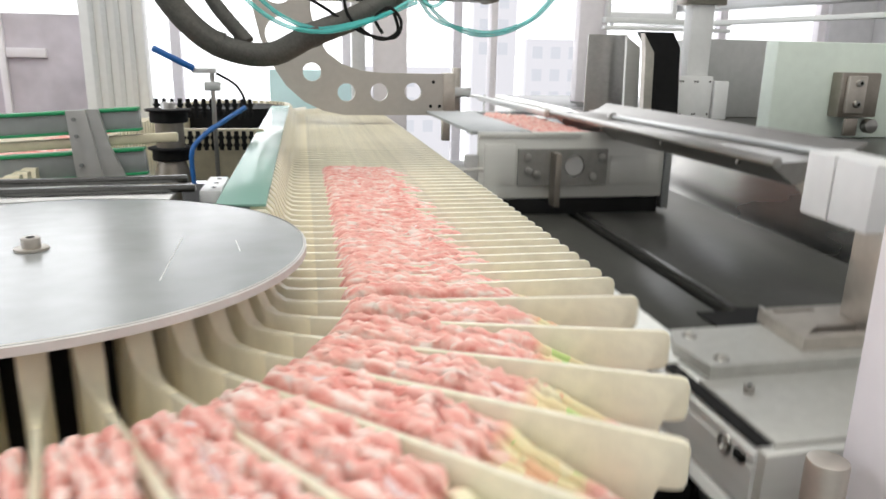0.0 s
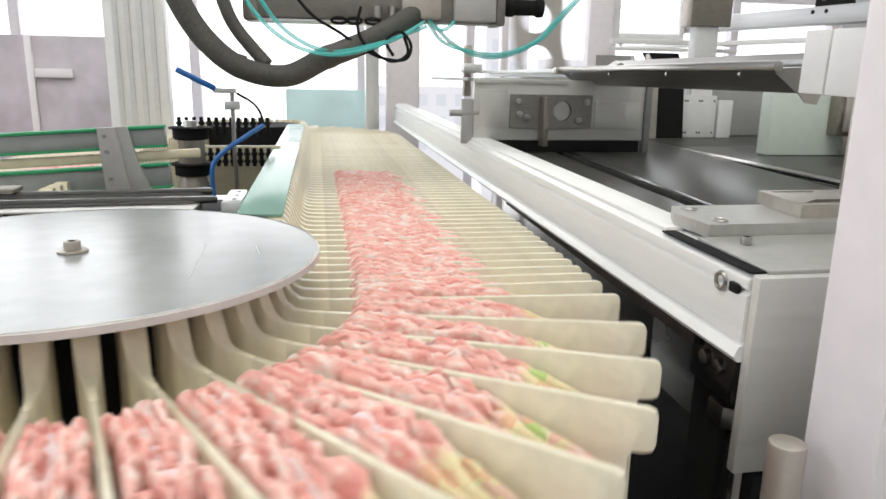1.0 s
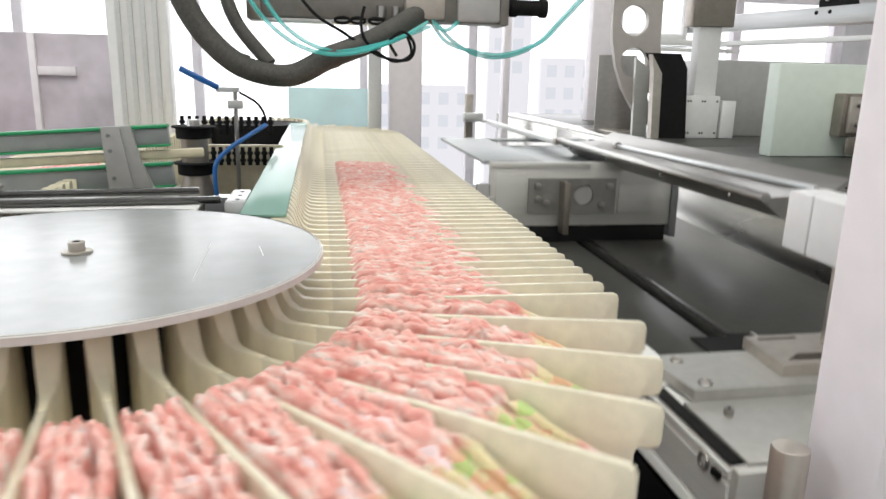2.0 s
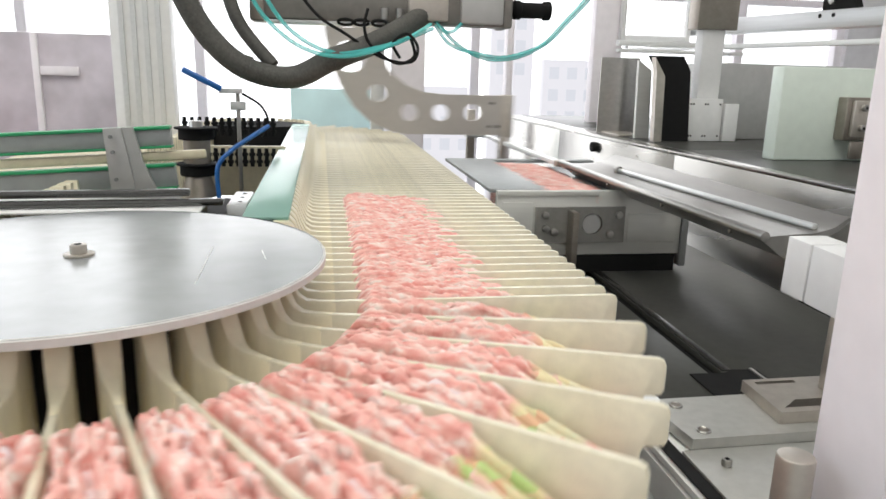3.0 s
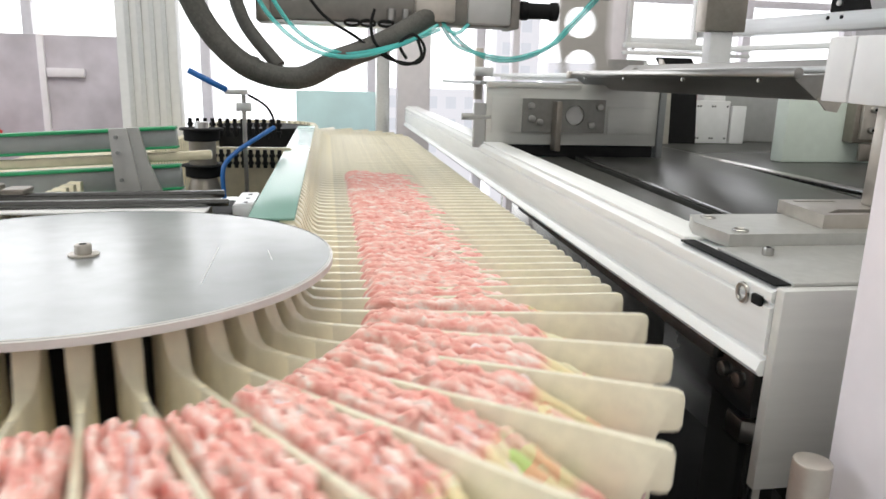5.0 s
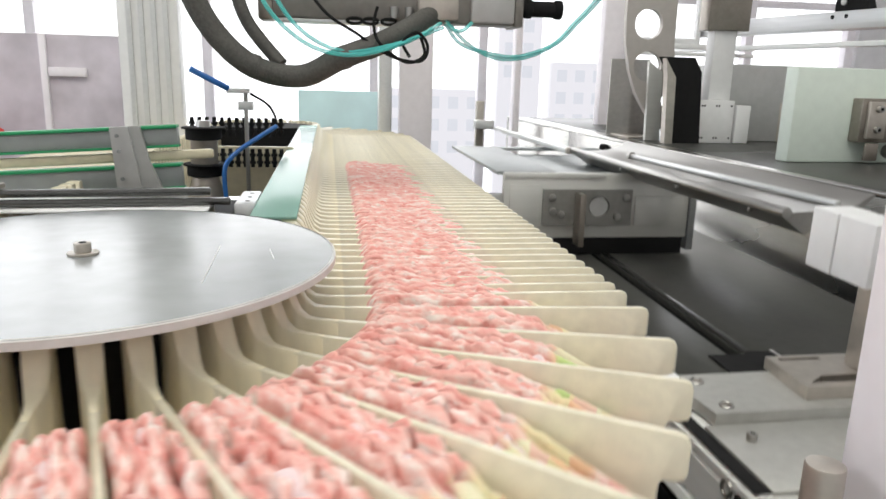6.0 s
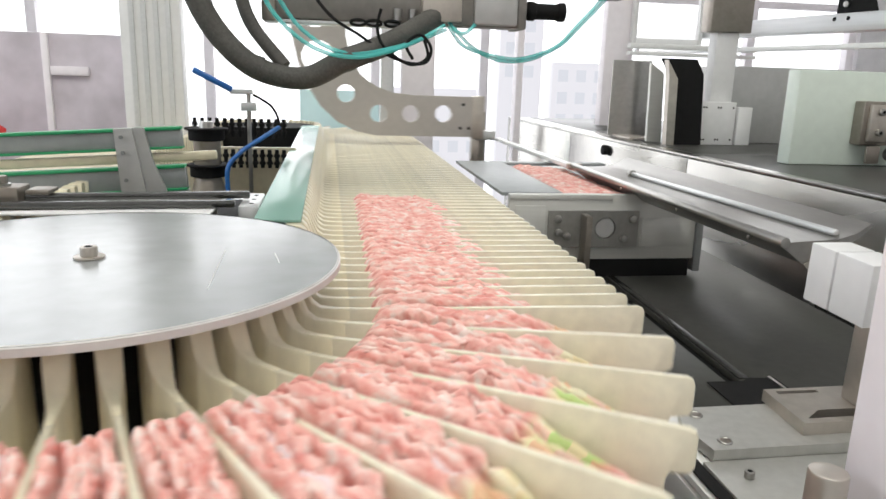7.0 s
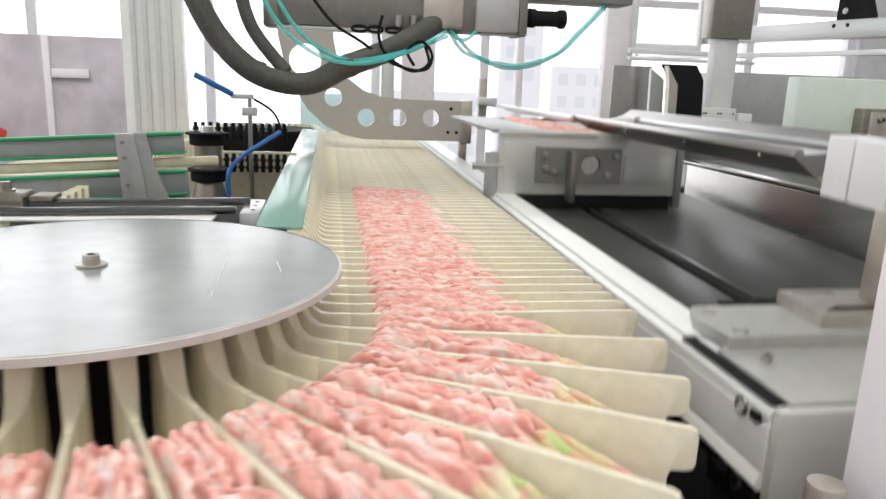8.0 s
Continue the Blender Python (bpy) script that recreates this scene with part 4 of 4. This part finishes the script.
    for k, pts in enumerate(([(0.07, 0.48, 0.30), (0.10, 0.48, 0.245), (0.15, 0.48, 0.205), (0.21, 0.48, 0.195), (0.28, 0.5, 0.215), (0.335, 0.55, 0.245)],
                             [(0.085, 0.49, 0.30), (0.13, 0.49, 0.232), (0.19, 0.49, 0.20), (0.26, 0.5, 0.21), (0.34, 0.56, 0.24)],
                             [(0.345, 0.59, 0.26), (0.355, 0.572, 0.240), (0.372, 0.572, 0.238), (0.395, 0.59, 0.258)],
                             [(0.345, 0.6, 0.256), (0.372, 0.6, 0.221), (0.419, 0.6, 0.207), (0.465, 0.6, 0.204), (0.519, 0.6, 0.223), (0.554, 0.6, 0.258), (0.588, 0.605, 0.294), (0.605, 0.62, 0.315)],
                             [(0.352, 0.61, 0.256), (0.385, 0.61, 0.222), (0.43, 0.61, 0.201), (0.48, 0.61, 0.203), (0.53, 0.61, 0.226), (0.562, 0.61, 0.258), (0.597, 0.615, 0.294), (0.615, 0.63, 0.315)])):
        solid("air_tube", bm_tube(pts, 0.003, seg=8), CYAN, "translucent cyan air tube", "tube", "air tubes")
    for p0, p1 in (((0.19, 0.5, 0.19), (0.2, 0.502, 0.194)), ((0.07, 0.5, 0.178), (0.08, 0.5, 0.175))):
        part("hose_tie", bm_cyl(p0, p1, 0.0162, seg=16), HOSE, h)
    for pts in ([(0.13, 0.5, 0.30), (0.17, 0.5, 0.25), (0.21, 0.5, 0.225), (0.26, 0.5, 0.195), (0.30, 0.5, 0.19), (0.31, 0.5, 0.21), (0.295, 0.5, 0.228), (0.275, 0.5, 0.215), (0.285, 0.5, 0.195)],
                [(0.24, 0.5, 0.26), (0.235, 0.5, 0.235), (0.245, 0.5, 0.21), (0.28, 0.5, 0.188), (0.305, 0.5, 0.198), (0.30, 0.5, 0.222)]):
        solid("black_cable", bm_tube(pts, 0.0022, seg=7), BLACK, "thin black cable in a loose coil", "cable", "loose cables")


def near_right():
    p = thing("guide_pin", "short polished steel guide pin", "pin")
    part("pin", bm_cyl((0.448, -0.2, -0.2), (0.448, -0.2, -0.038), 0.011, seg=32, bevel=0.002), WARMSTEEL, p)
    part("base", bm_box(0.42, 0.5, -0.24, -0.16, -0.9, -0.2, 0.004), BLACK, p)
    solid("machine_base", bm_box(-0.45, 0.36, -0.42, 1.9, -0.9, -0.24, 0.004), BLACK, "black machine bed under the paddles", "machine bed")
    # black sheet added to keep the space under the lift dark
    solid("shade_sheet", bm_box(0.35, 0.909, -0.42, 2.3, -0.52, -0.485, 0.004), BLACK, "black sheet standing in for the shade under the lift", "plate")


hall()
enclosure()
disc()
shelf_side()
left_side()
overhead()
near_right()
lift = carriage()
stop = stop_unit()
swing = arm()
first = paddle()
paddles = [first] + [copy_thing(first, on_loop(k * PITCH)) for k in range(1, COUNT)]
shapes = [leaf_mesh(s) for s in range(9)]
cores = [leaf_mesh(s + 20, LINING, 1.0) for s in range(9)]
for k in range(-40, 67):
    ob = thing("folded_diaper", "pink ruffled folded diaper with a yellow green printed end", "diaper", group="diapers between the paddles")
    leaves = []
    for side in (-1.5, -0.5, 0, 0.5, 1.5):
        leaf = new("leaf", (cores if side == 0 else shapes)[int(k * 4 + 2 * side) % 9])
        leaf.parent = ob
        if side == 0:
            tagged(leaf, "pale lilac white lining")
        leaf.matrix_basis = spread(1, side)
        leaves.append((side, leaf))
    PADS.append((k, ob, leaves))


# ---- motion of things ----
def along(t, rows):
    return float(np.interp(t, [r[0] for r in rows], [r[1] for r in rows]))


LIFT_ROWS = [(0.0, 0.33), (0.1, 0.50), (0.2, 0.67), (0.3, 0.82), (0.4, 0.95), (0.5, 1.0), (1.4, 1.0), (1.5, 0.97), (1.6, 0.88), (1.7, 0.70), (1.8, 0.53), (1.9, 0.36), (2.0, 0.22), (2.1, 0.11), (2.2, 0.03), (2.3, 0.0),
             (3.6, 0.0), (3.7, 0.03), (3.8, 0.13), (3.9, 0.28), (4.0, 0.45), (4.1, 0.62), (4.2, 0.77), (4.3, 0.91), (4.4, 0.98), (4.5, 1.0), (5.35, 1.0), (5.45, 0.95), (5.55, 0.82), (5.65, 0.66), (5.8, 0.41), (5.9, 0.28), (6.0, 0.16),
             (6.1, 0.07), (6.2, 0.01), (6.3, 0.0), (7.4, 0.0), (7.5, 0.03), (7.6, 0.06), (7.7, 0.13), (7.8, 0.25), (7.9, 0.42), (8.0, 0.60)]
PUSH_ROWS = [(0.0, 0.0), (0.5, 0.0), (0.6, 0.04), (0.7, 0.19), (0.8, 0.37), (0.9, 0.53), (1.0, 0.68), (1.1, 0.82), (1.2, 0.93), (1.3, 1.0)]
ARM_ROWS = [(0.0, 0.0), (0.2, -0.027), (0.5, -0.027), (0.6, 0.04), (0.7, 0.19), (0.8, 0.37), (0.9, 0.54), (1.0, 0.70), (1.1, 0.855), (1.2, 1.0), (1.3, 1.145), (1.4, 1.236), (1.5, 1.195), (1.6, 1.128), (1.7, 1.062), (1.8, 1.012), (1.9, 1.0), (2.4, 1.0), (2.5, 0.93), (2.6, 0.80), (2.7, 0.63), (2.8, 0.46), (2.9, 0.28), (3.0, 0.13), (3.1, 0.02), (3.2, -0.01), (3.4, -0.027),
            (4.4, -0.02), (4.5, 0.03), (4.6, 0.14), (4.7, 0.31), (4.8, 0.48), (4.9, 0.64), (5.0, 0.80), (5.1, 0.95), (5.2, 1.10), (5.3, 1.21), (5.4, 1.22), (5.5, 1.155), (5.6, 1.085), (5.7, 1.025), (5.8, 1.0), (6.3, 1.0), (6.4, 0.95), (6.5, 0.80), (6.6, 0.60), (6.7, 0.45), (6.8, 0.28), (6.9, 0.13), (7.0, 0.01), (7.1, -0.01), (7.3, -0.027), (8.0, -0.027)]
STOP_UP_Y, STOP_DOWN_Y = 0.76, 0.60
ARM_TRAVEL = 0.868
TIMES = [round(0.1 * i, 1) for i in range(81)]
COARSE = [0.0, 0.1] + [round(0.2 * i, 1) for i in range(1, 40)] + [7.9, 8.0]


def lifted(t):
    return LIFT * (along(t, LIFT_ROWS) - 1)


def stop_y(t):
    return STOP_DOWN_Y + (STOP_UP_Y - STOP_DOWN_Y) * along(t, LIFT_ROWS)


def pack_pose(i, t, gone):
    """The i-th diaper of a pack in the carriage; gone: the push to the bagging side, 0 to 2."""
    y = (stop_y(t) if gone < 0.02 else STOP_UP_Y) + 0.022 + 0.0188 * i + 0.57 * max(0, min(1, gone / 0.3))
    base = -0.014 + (lifted(t) + LIFT if gone < 0.02 else LIFT)
    return pose(0.355 + 1.15 * max(0, min(1, (gone - 0.15) / 0.85)) + 0.45 * max(0, gone - 1), y, base)


FEEDER_ROWS = [(0.0, -0.02, 0.85), (0.5, -0.018, 1.0), (1.5, -0.022, 1.0), (1.9, -0.03, 0.7), (2.5, -0.04, 0.0), (3.05, -0.04, 0.0), (3.2, 0.0, 0.6), (3.35, -0.03, 0.9), (3.6, -0.02, 1.0), (4.0, 0.0, 1.0), (4.5, -0.008, 1.0),
               (5.3, -0.02, 0.7), (5.8, -0.022, 0.05), (6.2, -0.032, 0.0), (6.85, -0.04, 0.0), (7.0, 0.004, 0.8), (7.15, -0.03, 0.9), (7.4, -0.025, 1.0), (8.0, 0.002, 1.0)]


def motions():
    walk(MOVING["feeder"], [(t, pose(x, 0.046 * (f - 1), 0.0085 * (1 - f))) for t, x, f in FEEDER_ROWS])
    walk(lift, [(t, pose(0, 0, lifted(t), TILT, 0, 0.8)) for t in TIMES])
    walk(stop, [(t, pose(-0.025, stop_y(t), lifted(t) + 0.034 - 0.005 * along(t, LIFT_ROWS))) for t in TIMES])
    walk(swing, [(t, pose(ARM_TRAVEL * along(t, ARM_ROWS), 1.315, 0)) for t in TIMES])
    for k, ob in enumerate(paddles):
        walk(ob, [(t, on_loop(PHASE + k * PITCH + run(t))) for t in COARSE])
    for k, ob, leaves in PADS:
        start = PHASE + (k + 0.5) * PITCH
        if start < 0:
            for side, leaf in leaves:
                walk(leaf, [(t, spread(start + run(t), side)) for t in COARSE])
        def ride(t):
            return on_loop(PHASE + (k + 0.5) * PITCH + run(t))
        if k <= 6:
            walk(ob, [(t, ride(t)) for t in COARSE])
            continue
        out = 2.87 if k > 26 else 6.80
        i = (k - 7) % 20
        rows = []
        for t in TIMES:
            if k > 46:
                rows.append((t, pack_pose(i, t, max(0, along(t, PUSH_ROWS + [(4.6, 1), (5.2, 2), (8, 2)])))))
                continue
            f = max(0, min(1, (t - out) / 0.15))
            f = f * f * (3 - 2 * f)
            gone = along(t, [(0, 0), (4.7, 0.0), (5.25, 1), (8, 1)]) if k > 26 else 0
            a, b = ride(min(t, out)).translation, pack_pose(i, max(t, out + 0.15), gone).translation
            rows.append((t, Matrix.Translation(a.lerp(b, f))) if t > out else (t, ride(t)))
        walk(ob, rows)


motions()
